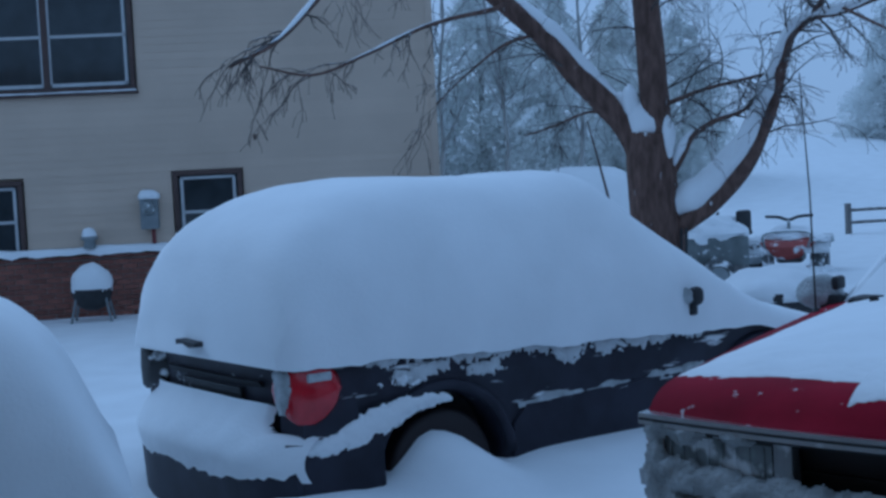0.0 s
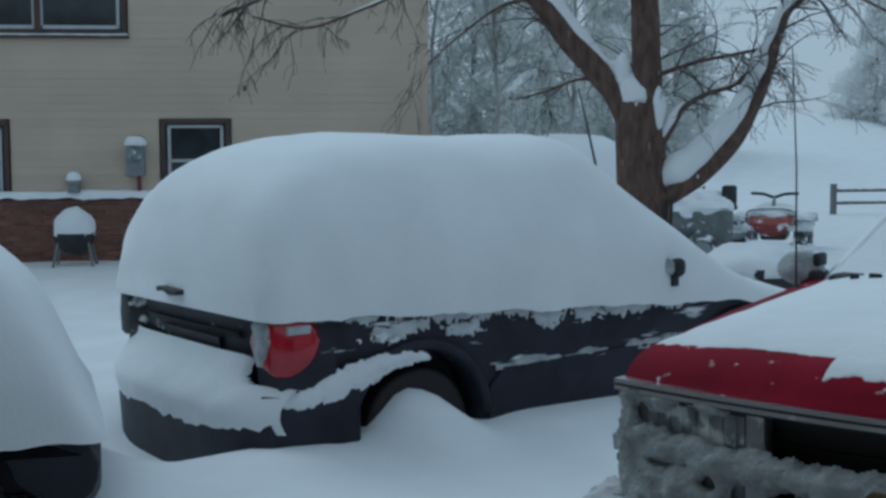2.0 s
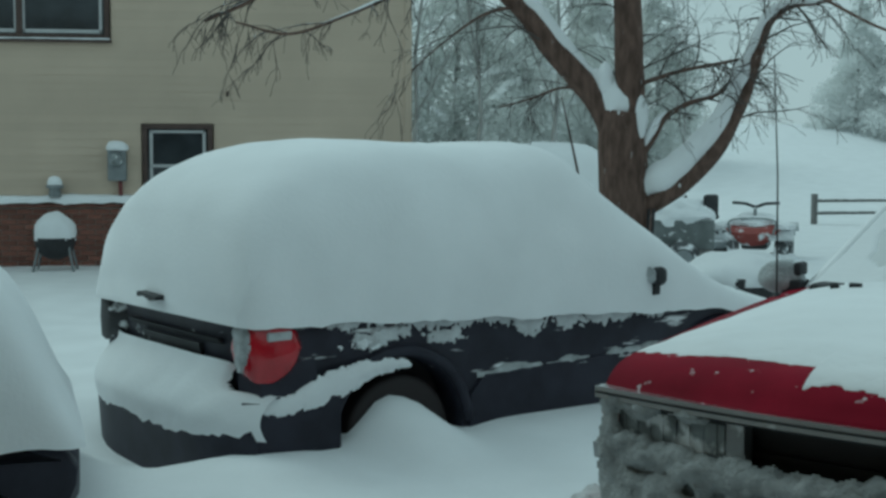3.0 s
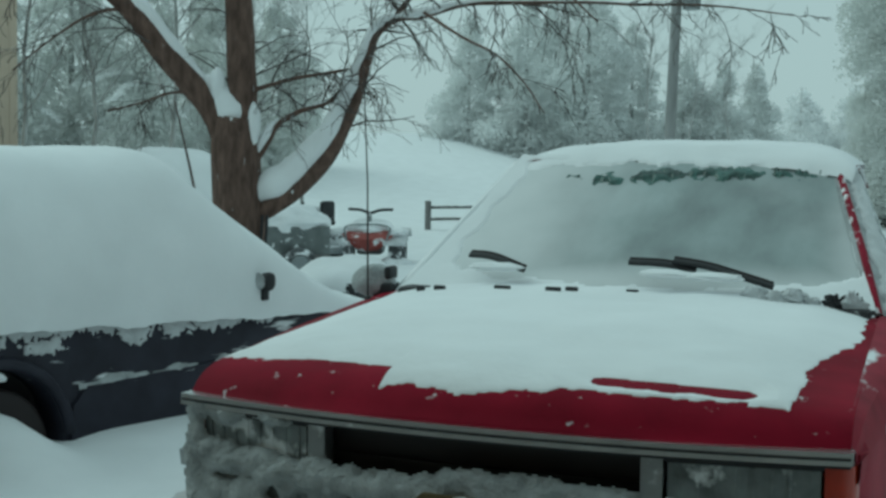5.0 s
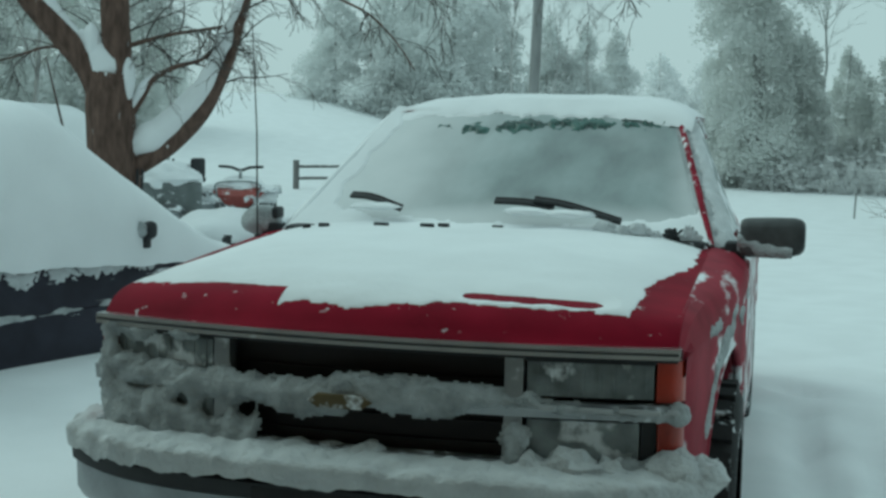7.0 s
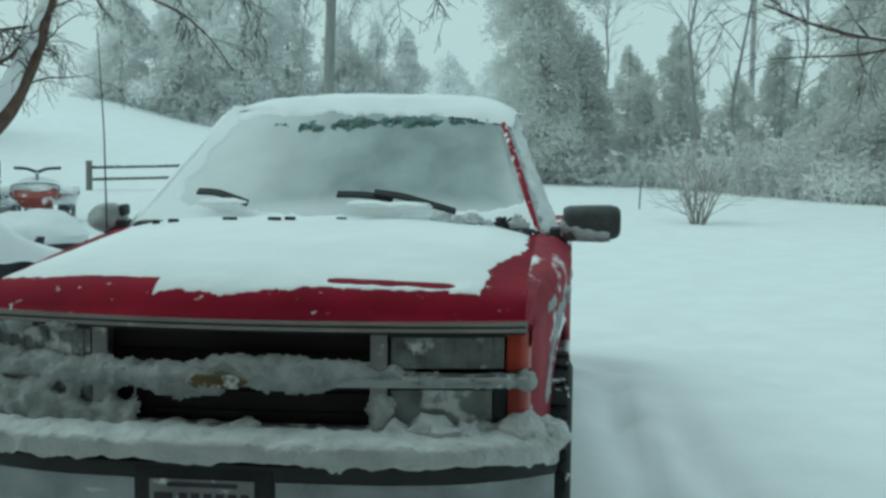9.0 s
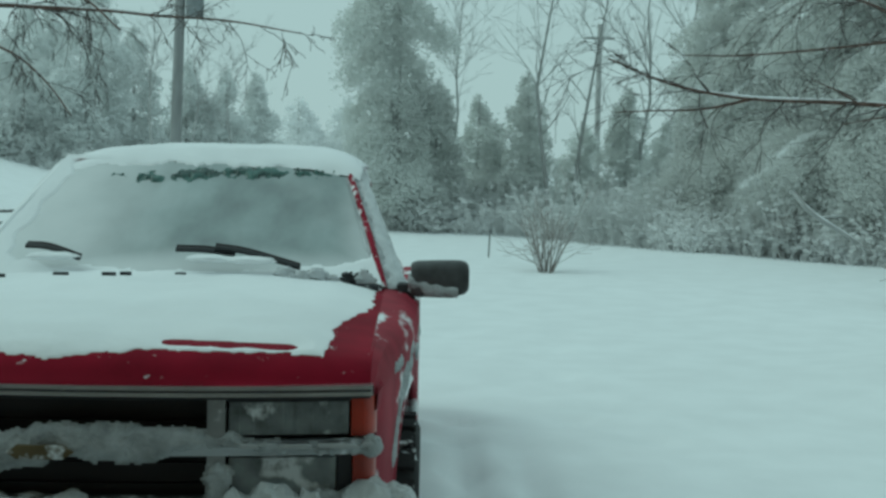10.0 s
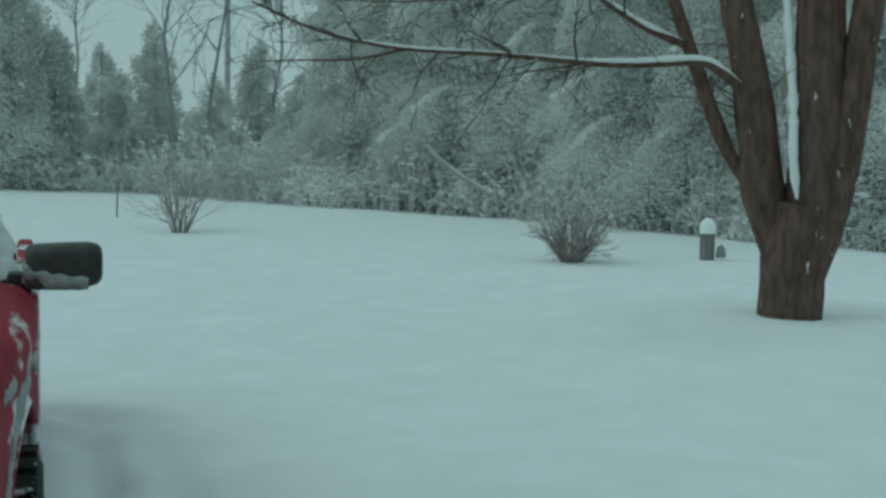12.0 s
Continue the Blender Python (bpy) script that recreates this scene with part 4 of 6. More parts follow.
    part("cabin", box(-0.72, 0.72, 0.35, 3.1, 0.5, 1.45, 0.1), GRILLE, suv)
    part("bonnet", box(-0.75, 0.75, 3.0, 4.2, 0.5, 0.84, 0.08), NAVY, suv)
    def rear(x0, x1, z0, z1, out, depth, n=12):
        return loft([[(x, -out + 0.13 * (abs(x) / 0.93) ** 5 + 0.03, z0), (x, -out + 0.13 * (abs(x) / 0.93) ** 5, z1), (x, -out + depth, z1), (x, -out + depth, z0)] for x in [x0 + (x1 - x0) * i / n for i in range(n + 1)]])
    part("tailgate", rear(-0.88, 0.88, 0.70, 1.09, 0.05, 0.2), NAVY_FROST, suv, "dark tailgate streaked with snow")
    part("plate_panel", rear(-0.36, 0.34, 0.72, 0.90, 0.064, 0.05), PLASTIC_FROST, suv, "plate recess crusted with snow")
    part("trim_strip", rear(-0.55, 0.55, 0.915, 0.95, 0.075, 0.04), PLASTIC, suv, "black garnish strip")
    bumper = part("bumper", rear(-0.93, 0.93, 0.13, 0.56, 0.22, 0.3), NAVY, suv, "black rear bumper")
    for s in (-1, 1):
        part("bumper_end", loft([[(s * 0.86, -0.10, z), (s * 0.935, -0.04, z), (s * 0.945, 0.44, z), (s * 0.80, 0.44, z)] for z in (0.13, 0.16, 0.58, 0.66)]), NAVY, bumper)
    # snow shelf on the bumper
    def shelf(u, v):
        x = -0.97 + 1.94 * u
        y = -0.235 + 0.16 * (abs(x) / 0.95) ** 5 + 0.03 * (1 - v)
        return Vector((x, y + 0.19 * smooth01((v - 0.30) / 0.7), 0.40 + 0.42 * v)), Vector((0, -0.85, 0.5))
    sheet("bumper_snow", 110, 34, shelf, lambda u, v, p: 0.36 * v - 0.02 - 0.05 * smooth01((p.x - 0.3) / 0.6) + 0.035 * noise.noise(p * 4) + 0.015 * noise.noise(p * 18) - 0.6 * max(0, v - 0.88) - 0.35 * smooth01((v - 0.55) / 0.3) * smooth01((p.x - 0.55) / 0.2), 0.05, SNOW, suv, "snow banked on the bumper", 0.012, 6, 0.06)
    def flank_in(u, v, p):
        """Snow that sweeps from the bumper shelf up along the wheel arch."""
        c = float(np.interp(p.y, (-0.12, 0.1, 0.3, 0.5, 0.65, 0.8, 1.0), (0.61, 0.63, 0.68, 0.735, 0.775, 0.79, 0.77)))
        w = float(np.interp(p.y, (-0.12, 0.1, 0.3, 0.5, 0.65, 0.8, 1.0), (-0.015, 0.055, 0.085, 0.075, 0.045, 0.022, -0.02)))
        rag = 0.020 * noise.noise(p * 9) + 0.014 * noise.noise(p * 26) + 0.012 * noise.noise(p * 55)
        patch = 0.008 - 0.030 * math.hypot((p.y - 0.60) / 0.17, (p.z - 0.915) / 0.05)
        return max(w - abs(p.z - c), patch) + rag
    for s in (-1, 1):
        sheet("corner_snow", 150, 60, lambda u, v, s=s: (Vector((s * (0.938 - 0.03 * smooth01((0.0 - (-0.12 + 1.2 * u)) / 0.12)), -0.12 + 1.2 * u, 0.50 + 0.50 * v)), Vector((s, -0.1, 0.3)).normalized()),
              flank_in, 0.022, SNOW, suv, "snow smeared round the rear corner and arch", 0.006, 14, 0.03)
    part("gate_handle", loft([[(-0.16 + 0.23 * t, -0.185, 1.115 + 0.012 * math.sin(t * 6)), (-0.16 + 0.23 * t, -0.185, 1.145 - 0.012 * t), (-0.16 + 0.23 * t, -0.06, 1.145), (-0.16 + 0.23 * t, -0.06, 1.11)] for t in (0, 0.3, 0.7, 1)]), PLASTIC, suv, "dark handle poking from the snow")
    rod("wiper", [(0.18, -0.19, 0.50), (0.21, -0.22, 0.56)], 0.012, PLASTIC, suv)
    prof = [(-0.13, 1.14), (-0.12, 1.42), (-0.06, 1.64), (0.06, 1.79), (0.30, 1.91), (0.6, 1.985), (1.0, 2.03), (1.5, 2.02), (1.75, 1.99), (2.0, 2.015), (2.30, 2.005), (2.42, 1.92), (2.48, 1.85), (2.7, 1.70), (3.0, 1.50), (3.3, 1.25), (3.55, 1.10), (4.0, 0.97), (4.3, 0.88), (4.40, 0.76)]
    car_cover("suv_snow", prof, 0.955, lambda y: 1.032 - 0.042 * max(0, y - 0.4) + 0.013 * smooth01((0.3 - y) / 0.3) - 0.10 * smooth01((y - 3.3) / 0.8), "thick smooth snow burying the dark car", SUV_M)


def lo_pod(s):
    return loft([[(s * 0.74, -0.05, z), (s * (0.90 + 0.02 * k), -0.02, z), (s * (0.915 + 0.02 * k), 0.30, z + 0.02), (s * 0.74, 0.30, z)] for z, k in ((0.58, 0), (0.64, 1), (0.76, 1), (0.84, 0))])


make_suv()


def make_plain_car(name, label, m, length, half, prof, belt, mat_body, wheels, snow_label):
    car = thing(name, label, "car", m=m)
    for s in (-1, 1):
        out = [(0.06, belt), (0.01, belt - 0.05), (-0.03, 0.47), (-0.025, 0.40), (0.0, 0.34), (0.06, 0.29), (0.14, 0.27)]
        for y in wheels:
            out += arc(y, 0.34, 0.36, 170, 10)
        out += [(length - 0.1, 0.32), (length, 0.5), (length - 0.08, belt)]
        part("body_side", plate(out, "x", (half - 0.2) * s, half * s, 0.03), mat_body, car)
        for y in wheels:
            make_wheel(car, (half - 0.14) * s, y, 0.31, 0.31, 0.2, s, tread=False)
            part("wheel_well", plate(arc(y, 0.34, 0.36, 0, 180), "x", (half - 0.5) * s, (half - 0.19) * s), GRILLE, car)
    part("bumper", loft([[(x, -0.06 + 0.12 * (abs(x) / half) ** 4, z) for x in [half * (-1 + k / 5) for k in range(11)]] + [] for z in (0.28, 0.34, 0.55, belt)], closed=False), mat_body, car)
    part("cabin", box(-half + 0.15, half - 0.15, 0.15, length - 0.15, 0.3, belt + 0.25, 0.1), GRILLE, car)
    car_cover(name + "_snow", prof, half + 0.04, lambda y: belt - 0.02, snow_label, m)


# car whose tail end stands beside the dark car
make_plain_car("hatchback", "dark car under deep snow with its wheel showing", pose(-4.34, 0.74, -0.14, 0, 0, 146.6), 4.2, 0.86,
               [(-0.06, 0.60), (0.0, 0.72), (0.09, 0.92), (0.16, 1.12), (0.31, 1.34), (0.46, 1.42), (0.75, 1.48), (1.2, 1.5), (2.4, 1.52), (3.0, 1.3), (3.6, 1.05), (4.2, 0.8)], 0.58, NAVY, (0.68, 3.3), "deep snow heaped over the car")


# ---------------------------------------------------------------- house
def make_house():
    m = pose(-11.21, 11.68, 0.0, 0, 0, 45.2)
    house = thing("house", "two-storey house with tan lap siding above red brick", "house", m=m)
    x0, z_brick, top = -11.0, 0.93, 6.4
    wins = [(-6.68, -4.33, 3.36, 4.85), (-3.75, -2.89, 0.96, 2.03), (-6.98, -6.02, 0.96, 2.00)]
    core = bmesh.new()
    for a, b, c, d in ((x0, 0, 0.12, 9.0),):
        box(a, b, c, d, -0.4, top, bm=core)
    wall = part("wall", core, SIDING, house, "house wall", smooth=False)
    # lap boards, broken at the windows
    z, k = z_brick + 0.03, 0
    while z < top - 0.05:
        h = 0.115
        cuts = sorted((w[0] - 0.09, w[1] + 0.09) for w in wins if w[2] - 0.09 < z + h * 0.6 and w[3] + 0.09 > z + h * 0.4)
        xs, cur = [], x0
        for a, b in cuts:
            xs.append((cur, a))
            cur = b
        xs.append((cur, 0.02))
        for a, b in xs:
            bm = loft([[(x, 0.024, z - 0.004), (x, 0.125, z - 0.004), (x, 0.125, z + h), (x, 0.030, z + h)] for x in (a, b)])
            part("board", bm, SIDING, wall, smooth=False)
        z += h
    part("corner_board", box(-0.02, 0.09, 0.01, 0.2, z_brick, top, 0.005), SIDING, wall)
    for i in range(26):
        part("board", box(0.06, 0.10, 0.2, 9.0, z_brick + 0.02 + 0.2 * i, z_brick + 0.2 + 0.2 * i), SIDING, wall, smooth=False)
    # brick skirt: separate bricks where they show, mortar bed behind
    part("brick_bed", box(x0, 0.1, -0.07, 0.12, -0.4, z_brick - 0.03), MORTAR, wall, smooth=False)
    me = None
    rest_v, rest_f = [], []
    for c in range(11):
        zz = 0.06 + c * 0.075
        xk = x0 + (0.11 if c % 2 else 0)
        while xk < 0:
            if -7.0 < xk < -3.9:
                if me is None:
                    b = part("brick", box(0.003, 0.207, -0.088, -0.06, 0.0, 0.064, 0.004), BRICK, wall, smooth=False)
                    me = b.data
                else:
                    b = new("brick", me)
                    b.parent = wall
                b.location = (xk, 0.003 * math.sin(xk * 37 + c * 11), zz)
            else:
                n0 = len(rest_v)
                rest_v += [(xk + dx, y, zz + dz) for y in (-0.088, -0.06) for dx, dz in ((0, 0), (0.207, 0), (0.207, 0.064), (0, 0.064))]
                rest_f += [tuple(n0 + i for i in q) for q in ((0, 1, 2, 3), (4, 7, 6, 5), (0, 4, 5, 1), (1, 5, 6, 2), (2, 6, 7, 3), (3, 7, 4, 0))]
            xk += 0.217
    tagged(raw("bricks", rest_v, rest_f, BRICK, wall, "red brick courses", smooth=False), kind="stuff")
    part("ledge", box(x0, 0.12, -0.13, 0.05, z_brick - 0.03, z_brick + 0.02, 0.008), BRICK, wall, "brick sill course")
    ls = sheet("ledge_snow", 260, 14, lambda u, v: (Vector((x0 + (0.1 - x0) * u, -0.15 + 0.18 * v, z_brick + 0.02)), Vector((0, -0.1, 1)).normalized()),
               lambda u, v, p: 0.2 * v + 0.004 + 0.01 * noise.noise(p * 5), 0.13, SNOW, wall, "snow lying on the brick ledge", 0.01, 5, 0.03)
    for i, (a, b, c, d) in enumerate(wins):
        win = part("window", box(a, b, 0.03, 0.06, c, d), GLASSD, house, "dark window pane", smooth=False)
        t = 0.07
        for q in ((a - t, b + t, d, d + t), (a - t, b + t, c - t, c), (a - t, a, c, d), (b, b + t, c, d)):
            part("window_trim", box(q[0], q[1], -0.01, 0.10, q[2], q[3], 0.006), TRIM, win, "dark brown window trim")
        mid = [(a + b) / 2] if i == 0 else []
        edges = [a] + mid + [b]
        for e0, e1 in zip(edges, edges[1:]):
            for q in ((e0 + 0.03, e1 - 0.03, c + 0.02, c + 0.075), (e0 + 0.03, e1 - 0.03, d - 0.06, d - 0.02), (e0 + 0.03, e0 + 0.075, c + 0.02, d - 0.02), (e1 - 0.075, e1 - 0.03, c + 0.02, d - 0.02),
                      (e0 + 0.03, e1 - 0.03, (c + d) / 2 - 0.022, (c + d) / 2 + 0.022)):
                part("sash", box(q[0], q[1], 0.012, 0.05, q[2], q[3], 0.004), SASH, win, "white sash bar")
        if mid:
            part("mullion", box(mid[0] - 0.045, mid[0] + 0.045, -0.008, 0.08, c, d), TRIM, win)
        part("window_sill", box(a - 0.1, b + 0.1, -0.05, 0.05, c - 0.11, c - 0.07, 0.006), TRIM, win)
        sheet("sill_snow", 40, 4, lambda u, v, a=a, b=b, c=c: (Vector((a - 0.08 + (b - a + 0.16) * u, -0.05 + 0.06 * v, c - 0.07)), Vector((0, 0, 1))), lambda u, v, p: 0.06 * v + 0.002 + 0.004 * noise.noise(p * 9), 0.03, SNOW, win, "", 0.005, 8, 0.02)
    # roof: gable with snow
    part("roof", loft([[(x, -0.5, top - 0.1), (x, -0.5, top + 0.05), (x, 4.5, top + 2.6), (x, 9.5, top + 0.05), (x, 9.5, top - 0.1), (x, 4.5, top + 2.4)] for x in (x0 - 0.4, 0.45)]), ROOFS, house, "shingled roof", smooth=False)
    part("roof_snow", loft([[(x, -0.5, top + 0.06), (x, -0.45, top + 0.3), (x, 4.5, top + 2.85), (x, 9.45, top + 0.3), (x, 9.5, top + 0.06), (x, 4.5, top + 2.61)] for x in (x0 - 0.38, 0.42)]), SNOW, house, "snow on the roof")

    def on_wall(ob):
        ob.matrix_world = m @ ob.matrix_world
        return ob
    # meter with conduit
    mt = on_wall(thing("electric_meter", "grey electric meter box with a snow cap on the siding", "meter box"))
    part("box", box(-4.30, -4.04, -0.15, 0.05, 1.28, 1.74, 0.02), GREY, mt)
    bm = bmesh.new()
    bmesh.ops.create_cone(bm, cap_ends=True, segments=28, radius1=0.10, radius2=0.09, depth=0.10, matrix=pose(-4.17, -0.19, 1.58, 90, 0, 0))
    part("dial", bm, LAMP, mt, "round glass dial")
    rod("conduit", [(-4.13, -0.05, 1.29), (-4.13, -0.05, 0.95)], 0.03, mat("rusty_pipe", (0.16, 0.05, 0.05), 0.7), mt, "reddish conduit pipe")
    lump("snow_cap", (-4.17, -0.07, 1.75), (0.16, 0.14, 0.11), SNOW, mt, "snow cap", 0.15, 2, 10)
    vt = on_wall(thing("gas_regulator", "small grey gas regulator with snow on the brick ledge", "gas meter"))
    bm = bmesh.new()
    bmesh.ops.create_cone(bm, cap_ends=True, segments=20, radius1=0.09, radius2=0.08, depth=0.14, matrix=pose(-5.04, -0.1, 1.12))
    part("body", bm, GREY, vt)
    bm = bmesh.new()
    bmesh.ops.create_cone(bm, cap_ends=True, segments=20, radius1=0.12, radius2=0.12, depth=0.05, matrix=pose(-5.04, -0.1, 1.20))
    part("diaphragm", bm, GREY, vt)
    lump("snow_cap", (-5.04, -0.1, 1.23), (0.11, 0.10, 0.12), SNOW, vt, "snow cap", 0.15, 2, 10)
    lp = on_wall(thing("wall_hook", "small dark hook on the siding", "hook"))
    rod("hook", spline([(-2.60, 0.05, 2.55), (-2.60, -0.05, 2.56), (-2.60, -0.07, 2.50)], 4), 0.02, TRIM, lp)
    # kettle grill before the brick wall
    gr = thing("barrel_grill", "dark barrel grill with a domed snow cap by the brick wall", "grill", m=m @ pose(-4.95, -0.7, 0.05))
    lump("lid", (0, 0, 0.46), (0.29, 0.27, 0.36), SNOW, gr, "lid under rounded snow", 0.1, 2, 14, -0.1)
    part("tub", loft([[(k * math.cos(a), k * math.sin(a), z) for a in [2 * math.pi * j / 24 for j in range(24)]] for z, k in ((0.16, 0.09), (0.20, 0.17), (0.28, 0.24), (0.38, 0.275), (0.46, 0.28))]), PLASTIC, gr, "black round bowl")
    for x in (-0.20, 0.20):
        for y in (-0.13, 0.13):
            rod("leg", [(x, y, 0.35), (x * 1.45, y * 1.5, -0.1)], 0.018, GREY, gr)


make_house()


# ---------------------------------------------------------------- trees
def grow(verts, faces, p, d, r, length, depth, rng, droop=0.15, split=3, twist=0.5, sides=5, segs=5, fine=0.0025):
    """A limb that forks into finer twigs."""
    pts, rad, q, v = [Vector(p)], [r], Vector(p), Vector(d).normalized()
    for i in range(segs):
        v = (v + Vector((rng.uniform(-1, 1), rng.uniform(-1, 1), rng.uniform(-0.7, 0.7))) * twist * 0.35 + Vector((0, 0, -droop * 0.25))).normalized()
        q = q + v * length / segs
        pts.append(q.copy())
        rad.append(max(fine, r * (1 - 0.72 * (i + 1) / segs)))
    tube(verts, faces, pts, rad, sides)
    if depth:
        for k in range(split):
            i = rng.randint(1, segs)
            a = (pts[i] - pts[i - 1]).normalized()
            side = Vector((rng.uniform(-1, 1), rng.uniform(-1, 1), rng.uniform(-0.7, 0.6)))
            grow(verts, faces, pts[i], (a + side * 0.9).normalized(), rad[i] * 0.62, length * rng.uniform(0.42, 0.68), depth - 1, rng, droop * 1.25, split, twist, max(3, sides - 1), segs, fine)


def limb_snow(verts, faces, pts, radii, width=0.9, lift=0.7, i0=0.0, i1=1.0, seed=0, wind=0.0):
    """A ridge of snow along the top of a limb."""
    n = len(pts)
    a, b = int(n * i0), max(int(n * i1), int(n * i0) + 2)
    sub = pts[a:b]
    mm = len(sub)
    p2 = []
    for i, p in enumerate(sub):
        d = (sub[min(i + 1, mm - 1)] - sub[max(i - 1, 0)]).normalized()
        up = Vector((0, 0, 1)) - d * d.z
        p2.append(p + (up.normalized() if up.length > 0.05 else Vector((0, 0, 1))) * radii[a + i] * lift + Vector((-0.2, -1, 0)) * radii[a + i] * wind)
    r2 = [radii[a + i] * width * (0.06 + 0.94 * math.sin(math.pi * min(1, max(0.02, (i + 0.3) / mm)))) * (1 + 0.35 * noise.noise(Vector(p) * 6 + Vector((seed, 0, 0)))) for i, p in enumerate(sub)]
    tube(verts, faces, p2, r2, 8)


def big_tree(name, label, limbs, twigs, seed, snow_runs, wob=0.12):
    """limbs: points with radii; twigs: how many fine branches per limb, their length and droop."""
    tree = thing(name, label, "tree")
    rng = random.Random(seed)
    tv, tf, wv, wf, sv, sf = [], [], [], [], [], []
    for li, (pts, r0, r1) in enumerate(limbs):
        sp = spline(pts, 7)
        rad = [(r0 + (r1 - r0) * (i / (len(sp) - 1)) ** 0.8) * (min(1.0, 0.45 + 0.55 * i / 8) if li and r0 > 0.07 else 1.0) for i in range(len(sp))]
        tube(tv, tf, sp, rad, 14 if r0 > 0.06 else 7, wob)
        for i0, i1, w, lf, *blown in snow_runs.get(li, ()):
            limb_snow(sv, sf, sp, rad, w, lf, i0, i1, li, *blown)
        cnt, ln, dr, start, dep = twigs.get(li, (0, 0, 0, 0, 0))
        for k in range(cnt):
            i = rng.randint(int(start * (len(sp) - 2)), len(sp) - 2)
            a = (sp[i + 1] - sp[i]).normalized()
            side = Vector((rng.uniform(-1, 1), rng.uniform(-1, 1), rng.uniform(-0.8, 0.5)))
            n0 = len(wv)
            grow(wv, wf, sp[i], a * 0.8 + side, min(0.011, rad[i] * 0.5), ln * rng.uniform(0.35, 1.15), dep, rng, dr, 3, 0.85, 5, 6)
    raw("trunk", tv, tf, BARK, tree, "furrowed brown bark")
    if wv:
        tagged(raw("crown", wv, wf, TWIG, tree, "fine bare drooping twigs"), kind="stuff")
    if sv:
        raw("limb_snow", sv, sf, SNOW, tree, "snow lodged along the limbs")
    return tree


